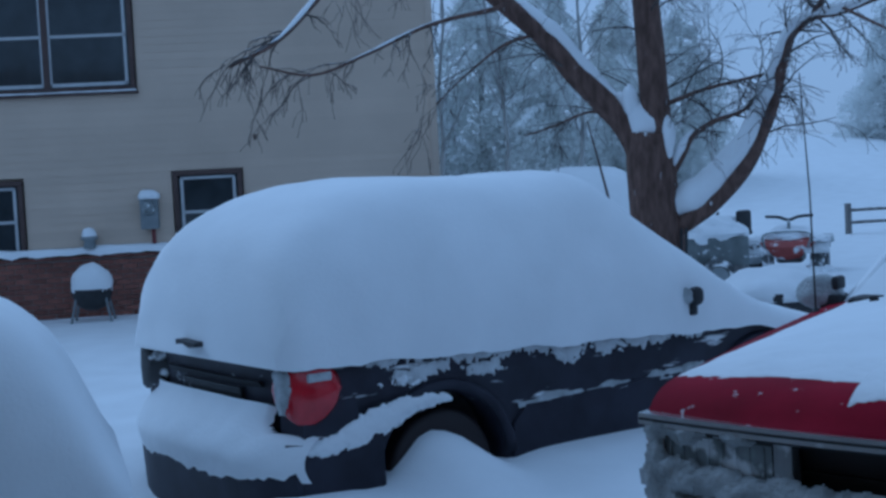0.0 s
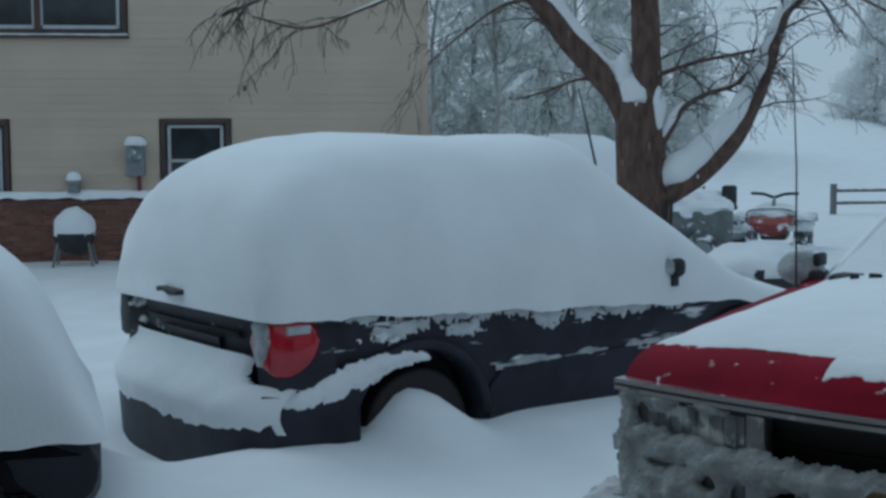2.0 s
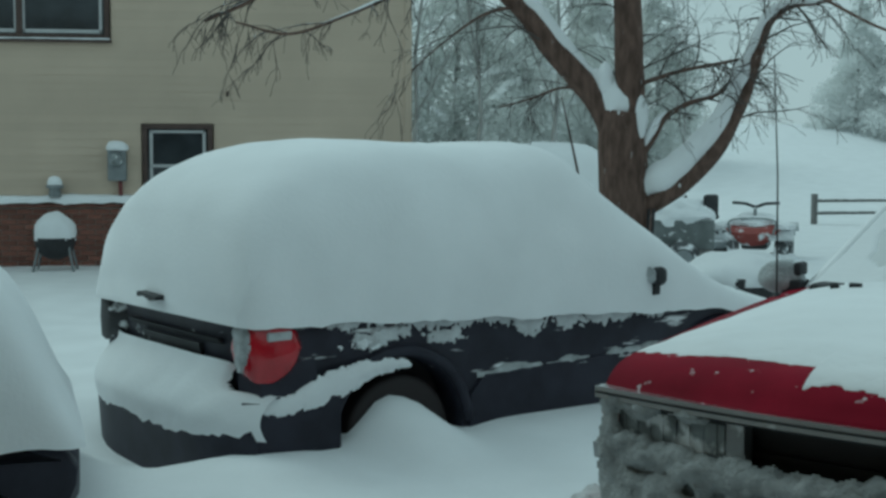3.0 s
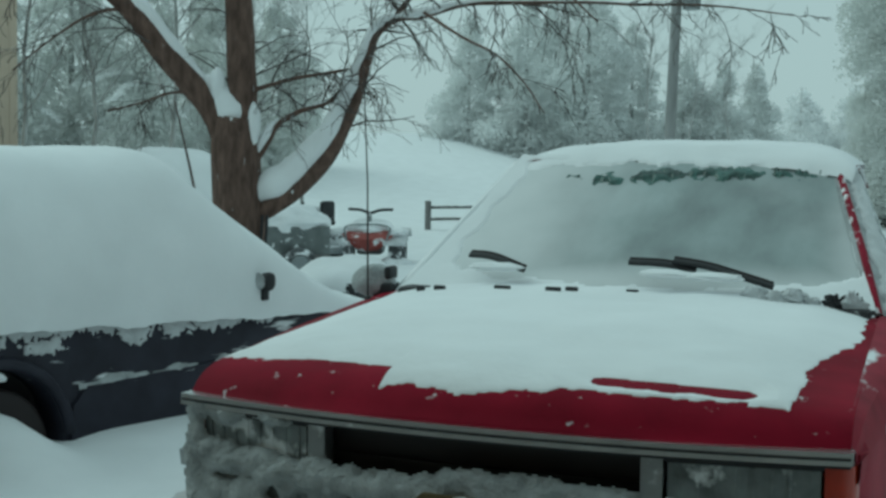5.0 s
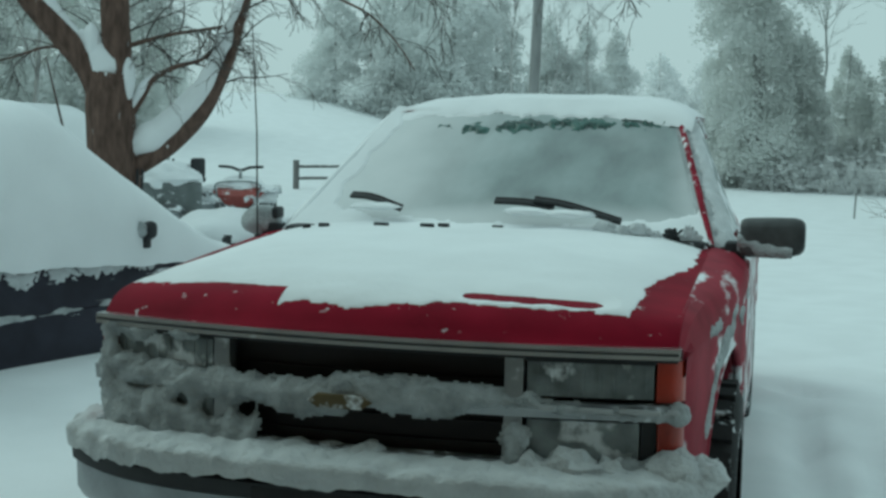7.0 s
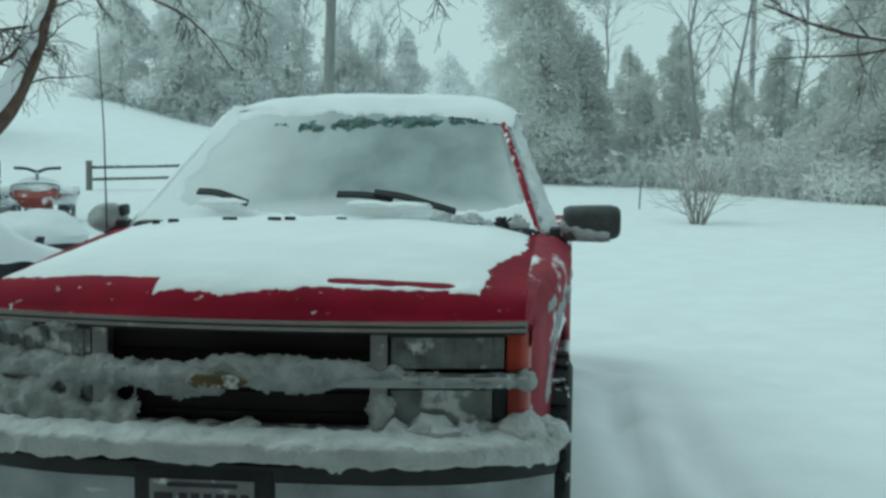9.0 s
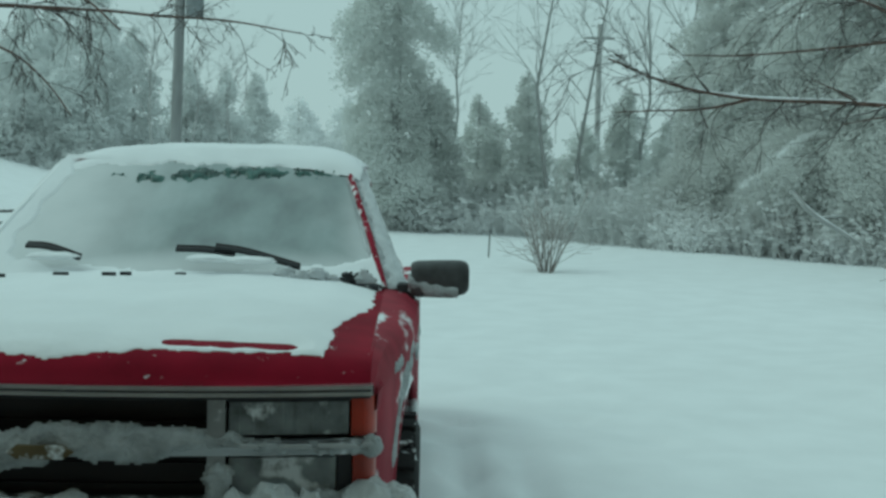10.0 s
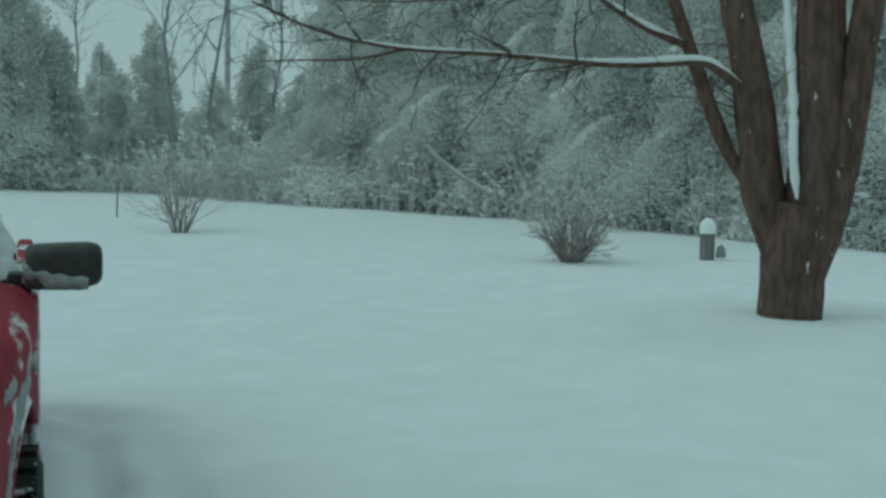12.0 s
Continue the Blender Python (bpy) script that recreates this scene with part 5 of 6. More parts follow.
big_tree("yard_tree", "bare old tree with snow along its heavy limbs", [
    ([(-5.0, 7.45, -0.1), (-5.02, 7.43, 0.6), (-5.05, 7.41, 1.3), (-5.08, 7.40, 1.75), (-5.07, 7.4, 2.0), (-5.06, 7.4, 2.08)], 0.26, 0.205),            # bole
    ([(-5.06, 7.41, 1.45), (-5.12, 7.38, 1.8), (-5.28, 7.30, 2.18), (-5.62, 7.10, 2.62), (-5.95, 6.9, 3.1), (-6.6, 6.5, 3.75), (-7.4, 6.1, 4.3)], 0.17, 0.07),  # left limb
    ([(-5.05, 7.41, 1.5), (-5.03, 7.42, 1.9), (-5.02, 7.42, 2.3), (-5.05, 7.41, 3.1), (-5.1, 7.4, 4.4), (-5.0, 7.5, 6.0)], 0.185, 0.10),             # leader
    ([(-5.0, 7.44, 1.05), (-4.82, 7.50, 1.22), (-4.52, 7.57, 1.42), (-4.22, 7.57, 1.72), (-3.98, 7.50, 2.08), (-3.85, 7.46, 2.36), (-3.74, 7.4, 2.62), (-3.62, 7.33, 2.82), (-3.40, 7.24, 2.92), (-3.1, 7.1, 2.92), (-2.6, 6.9, 2.98), (-1.9, 6.62, 2.93)], 0.105, 0.016),
    ([(-4.93, 7.45, 1.62), (-4.78, 7.48, 1.86), (-4.68, 7.50, 2.02), (-4.45, 7.5, 2.14), (-4.15, 7.46, 2.22), (-3.95, 7.45, 2.40)], 0.035, 0.018),
    ([(-4.98, 7.42, 2.3), (-4.55, 7.45, 2.42), (-4.2, 7.45, 2.47), (-3.9, 7.5, 2.52)], 0.025, 0.012),
    ([(-5.96, 6.45, 3.35), (-5.96, 6.33, 3.25), (-6.06, 5.49, 3.06), (-6.2, 4.84, 2.8), (-6.32, 4.32, 2.62), (-6.43, 3.85, 2.68)], 0.028, 0.008),
    ([(-6.1, 5.0, 3.9), (-6.21, 4.29, 3.2), (-6.29, 3.91, 2.86), (-6.4, 3.51, 2.66)], 0.035, 0.012),
    ([(-5.3, 7.28, 2.25), (-5.6, 7.2, 2.30), (-5.9, 7.1, 2.2), (-6.2, 7.0, 2.12)], 0.018, 0.007),
    ([(-5.9, 6.9, 3.05), (-6.1, 6.6, 2.95), (-6.4, 6.4, 2.7), (-6.7, 6.3, 2.45)], 0.02, 0.006),
    ([(-2.6, 6.9, 2.98), (-1.58, 6.42, 2.90), (-1.06, 6.13, 2.83), (-0.48, 5.84, 2.77), (0.12, 5.52, 2.65)], 0.020, 0.004),
    ([(-3.1, 7.1, 2.95), (-2.24, 5.77, 2.59), (-1.91, 5.57, 2.44), (-1.63, 5.34, 2.23), (-1.44, 5.19, 2.02)], 0.014, 0.004),
    ([(-3.45, 7.26, 2.9), (-3.0, 6.9, 3.15), (-2.4, 6.6, 3.2), (-1.7, 6.2, 3.0), (-1.3, 6.0, 2.7)], 0.028, 0.006),
], {1: (22, 1.1, 0.35, 0.35, 2), 2: (26, 0.9, 0.3, 0.3, 2), 3: (38, 0.65, 0.25, 0.35, 2), 4: (14, 0.55, 0.2, 0.4, 2), 5: (18, 0.6, 0.25, 0.2, 2), 6: (13, 0.5, 0.5, 0.3, 2), 7: (12, 0.5, 0.45, 0.4, 2), 8: (6, 0.5, 0.3, 0.3, 2), 9: (7, 0.7, 0.35, 0.2, 2), 10: (12, 0.45, 0.2, 0.3, 2), 11: (8, 0.35, 0.3, 0.3, 2), 12: (11, 0.6, 0.4, 0.2, 2)}, 5,
    {1: ((0.17, 0.42, 1.3, 1.05), (0.34, 0.9, 0.75, 0.85)), 3: ((0.03, 0.40, 2.0, 1.9), (0.20, 0.62, 1.7, 1.2, 0.6), (0.40, 0.84, 1.2, 0.75, 0.7), (0.62, 0.99, 1.3, 0.7, 0.6)), 4: ((0.0, 0.45, 1.9, 1.3), (0.5, 1.0, 0.8, 0.7)), 6: ((0.3, 0.8, 0.8, 0.6),), 7: ((0.1, 0.9, 1.0, 0.7),), 10: ((0.0, 0.6, 1.0, 0.8),), 12: ((0.0, 0.7, 1.1, 0.85),)})

for c, size in (((-5.19, 7.27, 2.37), (0.075, 0.08, 0.16)), ((-4.86, 7.36, 2.02), (0.055, 0.06, 0.19))):
    tagged(lump("crotch_snow", c, size, SNOW, None, "", 0.18, 1.6, 12, -0.9), "clump of snow lodged in the tree's fork", "snow clump", "snow clumps in the tree", "stuff")

big_tree("field_tree", "many-stemmed bare tree standing in the snowy field", [
    ([(6.72, 6.17, -0.1), (6.73, 6.17, 0.35), (6.73, 6.17, 0.8), (6.76, 6.16, 1.05), (6.78, 6.15, 1.20)], 0.268, 0.238),
    ([(6.62, 6.24, 0.75), (6.53, 6.28, 1.2), (6.46, 6.31, 1.7), (6.40, 6.36, 2.2), (6.27, 6.44, 2.95), (6.1, 6.5, 4.2)], 0.21, 0.11),
    ([(6.80, 6.13, 0.6), (6.85, 6.10, 1.2), (6.87, 6.09, 1.8), (6.84, 6.1, 2.9), (6.8, 6.1, 4.5)], 0.265, 0.17),
    ([(6.76, 6.13, 0.3), (6.87, 6.06, 0.85), (6.98, 5.99, 1.4), (7.06, 5.93, 2.1), (7.12, 5.89, 2.7), (7.2, 5.85, 3.6)], 0.20, 0.105),
    ([(6.50, 6.32, 1.2), (6.25, 6.45, 1.65), (6.05, 6.55, 2.2), (5.84, 6.67, 2.85), (5.5, 6.8, 3.8)], 0.075, 0.045),
    ([(6.36, 6.3, 2.05), (6.1, 6.28, 2.22), (5.9, 6.3, 2.30), (5.4, 6.35, 2.27), (5.0, 6.4, 2.27), (4.3, 6.45, 2.31), (3.5, 6.45, 2.33), (2.9, 6.35, 2.42), (2.4, 6.3, 2.60)], 0.042, 0.008),
    ([(5.95, 6.6, 2.45), (5.5, 6.5, 2.58), (5.0, 6.5, 2.85), (4.4, 6.4, 3.1), (3.6, 6.3, 3.3)], 0.035, 0.008),
    ([(3.6, 6.45, 2.33), (3.2, 6.5, 2.24), (2.8, 6.55, 2.22), (2.5, 6.55, 2.20)], 0.014, 0.004),
    ([(5.1, 6.4, 2.28), (4.6, 6.45, 2.2), (4.3, 6.5, 2.14)], 0.010, 0.004),
    ([(4.4, 6.4, 2.3), (4.2, 6.36, 2.40), (4.0, 6.33, 2.47)], 0.009, 0.004),
    ([(5.0, 6.5, 2.85), (4.2, 6.2, 2.72), (3.4, 6.0, 2.62), (2.9, 5.9, 2.6)], 0.014, 0.004),
    ([(6.45, 6.36, 1.4), (6.32, 6.4, 1.8), (6.28, 6.44, 2.4)], 0.02, 0.012),
], {1: (6, 0.9, 0.3, 0.4, 2), 4: (6, 0.6, 0.4, 0.3, 2), 5: (26, 0.6, 0.05, 0.5, 2), 6: (22, 0.8, 0.2, 0.3, 2), 7: (7, 0.4, 0.3, 0.2, 1), 9: (4, 0.4, 0.0, 0.2, 1), 10: (8, 0.5, 0.3, 0.2, 1), 11: (3, 0.5, 0.2, 0.2, 1)}, 9,
    {5: ((0.03, 0.66, 1.15, 0.9), (0.55, 0.9, 0.9, 0.8)), 6: ((0.0, 0.6, 1.1, 0.85),), 1: ((0.0, 0.3, 0.5, 0.9),)}, 0.10)
fs = rod("fork_snow", spline([(6.62, 5.97, 1.25), (6.60, 6.02, 1.6), (6.62, 6.08, 2.0), (6.58, 6.2, 3.0)], 8), [(0.038 + 0.018 * noise.noise(Vector((k * 0.83, 2.0, 1.0)))) * min(1, 0.25 + k / 5) for k in range(25)], SNOW)
tagged(fs, "snow packed in the cleft between the stems", "snow clump", kind="stuff")


def sprays(name, tris, material, parent, label=""):
    """Many small pointed sprays in one mesh; tris is an array of shape (n, 3, 3)."""
    n = len(tris)
    me = bpy.data.meshes.new(name)
    me.vertices.add(3 * n), me.loops.add(3 * n), me.polygons.add(n)
    me.vertices.foreach_set("co", np.ascontiguousarray(tris, dtype=np.float32).ravel())
    me.loops.foreach_set("vertex_index", np.arange(3 * n, dtype=np.int32))
    me.polygons.foreach_set("loop_start", np.arange(0, 3 * n, 3, dtype=np.int32))
    me.polygons.foreach_set("loop_total", np.full(n, 3, dtype=np.int32))
    me.update(calc_edges=True)
    me.materials.append(material)
    ob = new(name, me)
    ob.parent = parent
    if label:
        ob["label"] = label
    return tagged(ob, kind="stuff")


def spray_tris(c, rng, ln, wd):
    """Pointed sprays of length ln and width wd about the centres c, hanging slightly."""
    n = len(c)
    a = rng.normal(size=(n, 3)) * (1, 1, 0.6) + (0, 0, -0.25)
    a *= (ln * rng.uniform(0.5, 1.1, n) / np.linalg.norm(a, axis=1))[:, None]
    b = np.cross(a, rng.normal(size=(n, 3)) + (0, 0, 0.8))
    b *= (wd * rng.uniform(0.5, 1.1, n) / (np.linalg.norm(b, axis=1) + 1e-9))[:, None]
    return np.stack([c - a + b, c + a, c - a - b], axis=1)


def conifer(name, label, x, y, h, spread, seed, material, dens=1.0, droop=0.35, base=0.1, group="", leaf=0.09, ragged=0.0, snowy=0.0):
    """A trunk with drooping boughs, each a flat pad of small sprays; ragged leaves gaps and uneven reach; snowy: share of boughs with lying snow."""
    tree = thing(name, label, "tree", group)
    rng = np.random.default_rng(seed)
    z0 = ground_z(x, y) - 0.1
    v, f = [], []
    tube(v, f, [(x, y, z0), (x + 0.02 * h * rng.uniform(-0.5, 0.5), y, z0 + h * 0.5), (x, y, z0 + h)], [0.017 * h, 0.011 * h, 0.02], 8)
    raw("trunk", v, f, STEM, tree)
    n = int(80 * dens)
    out, lying = [], []
    for i in range(n):
        t = base + (1 - base) * (i + rng.random()) / n
        az = rng.uniform(0, 2 * math.pi)
        lob = 1 - ragged * (0.5 + 0.5 * math.sin(az * 2 + t * 19 + seed) * math.cos(t * 11 + seed))
        reach = (spread * (1 - t) ** (0.75 - 0.35 * ragged) * rng.uniform(0.45, 1.12) + 0.12) * lob
        d, sd = np.array((math.cos(az), math.sin(az), 0)), np.array((-math.sin(az), math.cos(az), 0))
        m = int(reach * 330 * (0.09 / leaf) ** 2 * (0.5 + 0.5 * min(1, reach / spread)))
        s = np.sqrt(rng.uniform(0.02, 1, m))
        side = rng.normal(size=m) * (0.08 + 0.24 * reach) * (1.15 - s * 0.6)
        hang = (np.abs(rng.normal(size=m)) * -0.30 + 0.10 * rng.normal(size=m)) * (0.5 + reach * 0.3) - 0.35 * np.abs(side)
        root = np.array((x, y, z0 + h * t))
        arch = reach * (0.28 * s - droop * 1.5 * s * s)
        out.append(root + d * (reach * s)[:, None] + sd * side[:, None] + np.stack([0 * s, 0 * s, arch + hang], axis=1))
        if rng.random() < snowy:
            k = int(50 + reach * 70)
            s = rng.uniform(0.25, 1.0, k)
            side = rng.normal(size=k) * 0.05 * reach * (1.1 - s * 0.6)
            lying.append(root + d * (reach * s)[:, None] + sd * side[:, None] + np.stack([0 * s, 0 * s, reach * (0.28 * s - droop * 1.5 * s * s) - 0.3 * np.abs(side) + 0.04], axis=1))
    c = np.concatenate(out)
    sprays("crown", spray_tris(c, rng, leaf, leaf * 0.5), material, tree, "soft needle sprays dusted with snow")
    if lying:
        c = np.concatenate(lying)
        sprays("bough_snow", spray_tris(c, rng, leaf * 1.1, leaf * 0.8), SNOW_BOUGH, tree, "snow lying on the boughs")
    return tree


def bare_tree(name, label, x, y, h, seed, material=None, group="", depth=3, r=0.009):
    tree = thing(name, label, "tree", group)
    rng = random.Random(seed)
    v, f = [], []
    z0 = ground_z(x, y) - 0.1
    pts = [Vector((x, y, z0))]
    for i in range(6):
        pts.append(pts[-1] + Vector((rng.uniform(-0.03, 0.03) * h, rng.uniform(-0.03, 0.03) * h, h / 6)))
    rad = [r * h * (1 - 0.8 * i / 6) for i in range(7)]
    tv, tf = [], []
    tube(tv, tf, pts, rad, 7)
    raw("trunk", tv, tf, material or STEM, tree)
    for k in range(16):
        i = rng.randint(2, 5)
        p = pts[i].lerp(pts[i + 1], rng.random())
        grow(v, f, p, (rng.uniform(-1, 1), rng.uniform(-1, 1), rng.uniform(0.5, 1.4)), rad[i] * 0.45, h * 0.28 * rng.uniform(0.6, 1.1), depth - 1, rng, -0.1, 4, 0.5, 4, 4, 0.006)
    raw("crown", v, f, material or STEM, tree, "bare grey branches")
    return tree


def polar(az, d):
    a = radians(az)
    return 1.03 + d * math.sin(a), -3.0 + d * math.cos(a)


# conifers by bearing and distance
for az, d, h, sp, sd, dens, rg, sw in ((-1.5, 37, 12.5, 2.6, 1, 2.3, 0.6, 0.0), (-3.1, 38, 3.4, 1.5, 21, 0.7, 0.3, 0.0), (0.4, 38, 4.6, 1.7, 2, 0.9, 0.3, 0.0), (2.3, 40, 4.3, 1.9, 3, 0.8, 0.4, 0.1), (4.5, 39, 5.0, 1.6, 4, 0.9, 0.45, 0.1),
                                       (6.9, 41, 3.6, 1.9, 18, 0.7, 0.4, 0.1), (8.9, 40, 4.7, 1.7, 14, 0.9, 0.4, 0.1), (10.9, 38, 3.6, 1.7, 19, 0.7, 0.4, 0.15),
                                       (13.0, 34, 8.6, 2.7, 5, 1.3, 0.5, 0.10), (15.4, 33, 9.5, 2.9, 17, 1.4, 0.4, 0.35), (18.2, 30, 10.5, 3.3, 6, 1.6, 0.3, 0.45), (22.0, 29, 10.5, 3.3, 7, 1.6, 0.3, 0.45), (26.0, 26, 9.5, 3.2, 8, 1.6, 0.3, 0.45), (30.5, 25, 9.5, 3.1, 9, 1.6, 0.3, 0.45), (35.0, 23, 8.5, 3.0, 10, 1.5, 0.3, 0.45), (39, 24, 9, 3.1, 11, 1.4, 0.3, 0.45),
                                       (20, 36, 11, 3.4, 15, 0.8, 0.3, 0.1), (28, 33, 11.5, 3.6, 16, 0.7, 0.3, 0.1), (24, 34, 11, 3.4, 12, 0.7, 0.3, 0.1), (33, 30, 10.5, 3.2, 13, 0.7, 0.3, 0.1)):
    x, y = polar(az, d)
    tall = sd == 1
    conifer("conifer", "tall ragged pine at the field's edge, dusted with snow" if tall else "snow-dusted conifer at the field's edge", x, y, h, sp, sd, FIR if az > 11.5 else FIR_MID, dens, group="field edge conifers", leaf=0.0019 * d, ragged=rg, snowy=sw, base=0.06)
for az, d, h, sp, sd, dens, rg in ((-15.0, 60, 10.2, 3.6, 31, 1.5, 0.4), (-17.6, 61, 7.8, 3.4, 32, 1.2, 0.3), (-20.2, 63, 6.4, 3.0, 43, 1.0, 0.3), (-13.0, 62, 7.0, 2.8, 33, 1.1, 0.4), (-16.4, 66, 8.6, 3.4, 42, 1.1, 0.3), (-10.7, 64, 5.8, 2.8, 34, 1.0, 0.3), (-9.0, 64, 5.4, 2.6, 35, 1.0, 0.3), (-7.7, 66, 5.3, 2.4, 44, 1.0, 0.3),
                               (-5.8, 78, 4.6, 3.6, 45, 0.9, 0.2), (-3.6, 80, 4.8, 3.6, 46, 0.9, 0.2),
                               (-28.6, 48, 6.6, 3.0, 40, 1.1, 0.4), (-31.5, 46, 7.6, 3.4, 37, 1.3, 0.4), (-34.4, 44, 8.0, 3.4, 38, 1.3, 0.4), (-37.4, 46, 8.6, 3.6, 39, 1.3, 0.4), (-40.5, 45, 8.6, 3.6, 41, 1.2, 0.4)):
    x, y = polar(az, d)
    west = az < -27
    # Farther trees take paler needles; their colour carries the haze.
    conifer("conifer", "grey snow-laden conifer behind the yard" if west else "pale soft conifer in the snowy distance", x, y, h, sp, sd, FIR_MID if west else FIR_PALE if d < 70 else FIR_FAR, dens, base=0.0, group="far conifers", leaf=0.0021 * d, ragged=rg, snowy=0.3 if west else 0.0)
for az, d, h, sd in ((5.6, 38, 9.0, 51), (6.3, 38.5, 8.4, 52), (11.2, 36, 8.6, 53), (9.2, 40, 8.5, 54), (1.6, 42, 7.5, 55), (24, 27, 8, 56), (32.5, 22, 8, 57), (16.5, 30, 7.5, 58), (27.7, 24, 7.5, 59)):
    x, y = polar(az, d)
    bare_tree("bare_tree", "thin bare grey tree in the wood", x, y, h, sd, group="bare trees in the wood")
for az, d, h, sd in ((-30, 30, 7, 61), (-33.5, 28, 7.5, 62), (-36.5, 30, 7.5, 63), (-39.5, 29, 8, 64), (-27.5, 36, 6, 65), (-12, 55, 7, 66), (-10.5, 55, 6, 67), (-9, 56, 5.5, 68)):
    x, y = polar(az, d)
    bare_tree("bare_tree", "bare frosted tree beyond the yard", x, y, h, sd, STEM, group="far bare trees")


def make_brush():
    """Tangled frosted undergrowth along the field's edge, its colour also lifted for haze."""
    rng = random.Random(77)
    v, f = [], []
    edge = [(-2, 36), (0, 35), (4, 34.5), (8, 31), (12, 28), (17, 27), (21, 26), (26, 23.5), (31, 21.5), (36, 20), (42, 19)]
    azs, ds = [e[0] for e in edge], [e[1] for e in edge]
    for i in range(4200):
        az = rng.uniform(-2, 42)
        d = float(np.interp(az, azs, ds)) + 0.4 + abs(rng.gauss(0, 3.0))
        x, y = polar(az, d)
        z = ground_z(x, y)
        hh = rng.uniform(0.25, 1.0) * (0.6 + 1.1 * abs(noise.noise(Vector((x * 0.3, y * 0.3, 4)))) * 2)  * (1 + 0.12 * (d - float(np.interp(az, azs, ds))))
        lean = Vector((rng.uniform(-0.6, 0.6), rng.uniform(-0.6, 0.6), 1)).normalized()
        p = Vector((x, y, z - 0.05))
        tip = p + lean * hh
        tube(v, f, [p, p.lerp(tip, 0.5) + Vector((rng.uniform(-0.08, 0.08), 0, 0)), tip], [0.016, 0.012, 0.005], 3)
        for _ in range(4):
            s = p.lerp(tip, rng.uniform(0.3, 1))
            e = s + Vector((rng.uniform(-1, 1), rng.uniform(-1, 1), rng.uniform(-0.1, 0.7))) * 0.35
            tube(v, f, [s, e], [0.009, 0.004], 3)
            for _ in range(2):
                q = s.lerp(e, rng.random())
                a = Vector((rng.uniform(-1, 1), rng.uniform(-1, 1), rng.uniform(-0.3, 0.6))) * 0.09
                b = Vector((rng.uniform(-1, 1), rng.uniform(-1, 1), rng.uniform(-0.4, 0.4))) * 0.07
                n0 = len(v)
                v += [q - a, q + b, q + a, q - b]
                f.append((n0, n0 + 1, n0 + 2, n0 + 3))
    ob = raw("undergrowth", v, f, BRUSH, None, "", smooth=False)
    tagged(ob, "tangled grey undergrowth dusted with snow", "undergrowth", kind="stuff")


make_brush()


def bush(name, label, x, y, h, w, seed, stems=26, depth=2, bare=0.0):
    b = thing(name, label, "bush")
    rng = random.Random(seed)
    v, f = [], []
    z = ground_z(x, y) - 0.05
    for i in range(stems):
        az = rng.uniform(0, 6.28)
        tilt = rng.uniform(0.1, 0.75) * w / h
        grow(v, f, (x + 0.12 * w * math.cos(az), y + 0.12 * w * math.sin(az), z), (math.cos(az) * tilt, math.sin(az) * tilt, 1), 0.016, h * rng.uniform(0.6, 1.0), depth, rng, 0.0, 3, 0.35, 4, 5, 0.004)
    raw("crown", v, f, mat(name + "_stems", (0.30, 0.275, 0.26), 0.9, var=0.3, up=0.4), b, "bare brown stems holding snow", smooth=False)
    return b


bush("leafless_shrub", "upright leafless shrub in the snow", 3.15, 18.9, 1.25, 0.75, 3, 22, 2)
bush("snowy_shrub", "low dense shrub holding snow in its twigs", 7.84, 13.3, 0.74, 0.85, 4, 60, 2)
bush("edge_shrub", "small dense shrub at the wood's edge", 8.8, 24.2, 0.9, 0.6, 6, 20, 2)
st = rod("stake", [(2.28, 22.0, -0.1), (2.30, 22.0, 0.55)], 0.015, WOOD)
tagged(st, "thin dark marker stake in the snow", "stake")


def make_log():
    lg = thing("fallen_log", "fallen dead trunk lined with snow at the wood's edge", "log")
    v, f, sv, sf = [], [], [], []
    for pts, r in (([(8.6, 22.9, 1.55), (8.95, 22.6, 1.1), (9.7, 22.4, 0.6), (10.2, 22.3, 0.25)], 0.055), ([(9.1, 22.6, 1.0), (9.6, 22.5, 1.05)], 0.03)):
        sp = spline(pts, 6)
        rad = [r * (1 - 0.3 * i / len(sp)) for i in range(len(sp))]
        tube(v, f, sp, rad, 8, 0.2)
        limb_snow(sv, sf, sp, rad, 0.6, 0.7)
    raw("log", v, f, STEM, lg)
    raw("log_snow", sv, sf, SNOW, lg, "snow on the log")


make_log()
sn = lump("stump", (9.5, 26.2, 0.2), (0.35, 0.35, 0.5), STEM, None, "", 0.5, 3, 12)
tagged(sn, "broken stump at the wood's edge", "stump")


def make_box_post():
    b = thing("birdhouse_post", "small weathered post box with a pointed snow cap", "post")
    x, y = 9.85, 13.2
    z = ground_z(x, y)
    part("body", box(x - 0.08, x + 0.08, y - 0.08, y + 0.08, z - 0.1, z + 0.40, 0.015), WOOD, b)
    lump("snow_cap", (x, y, z + 0.42), (0.12, 0.12, 0.16), SNOW, b, "snow cap", 0.15, 2, 10)
    s = thing("garden_ornament", "little grey stone ornament in the snow", "ornament")
    lump("body", (x + 0.16, y - 0.1, z + 0.08), (0.07, 0.06, 0.13), GREY, s, "", 0.3, 4, 10)


make_box_post()


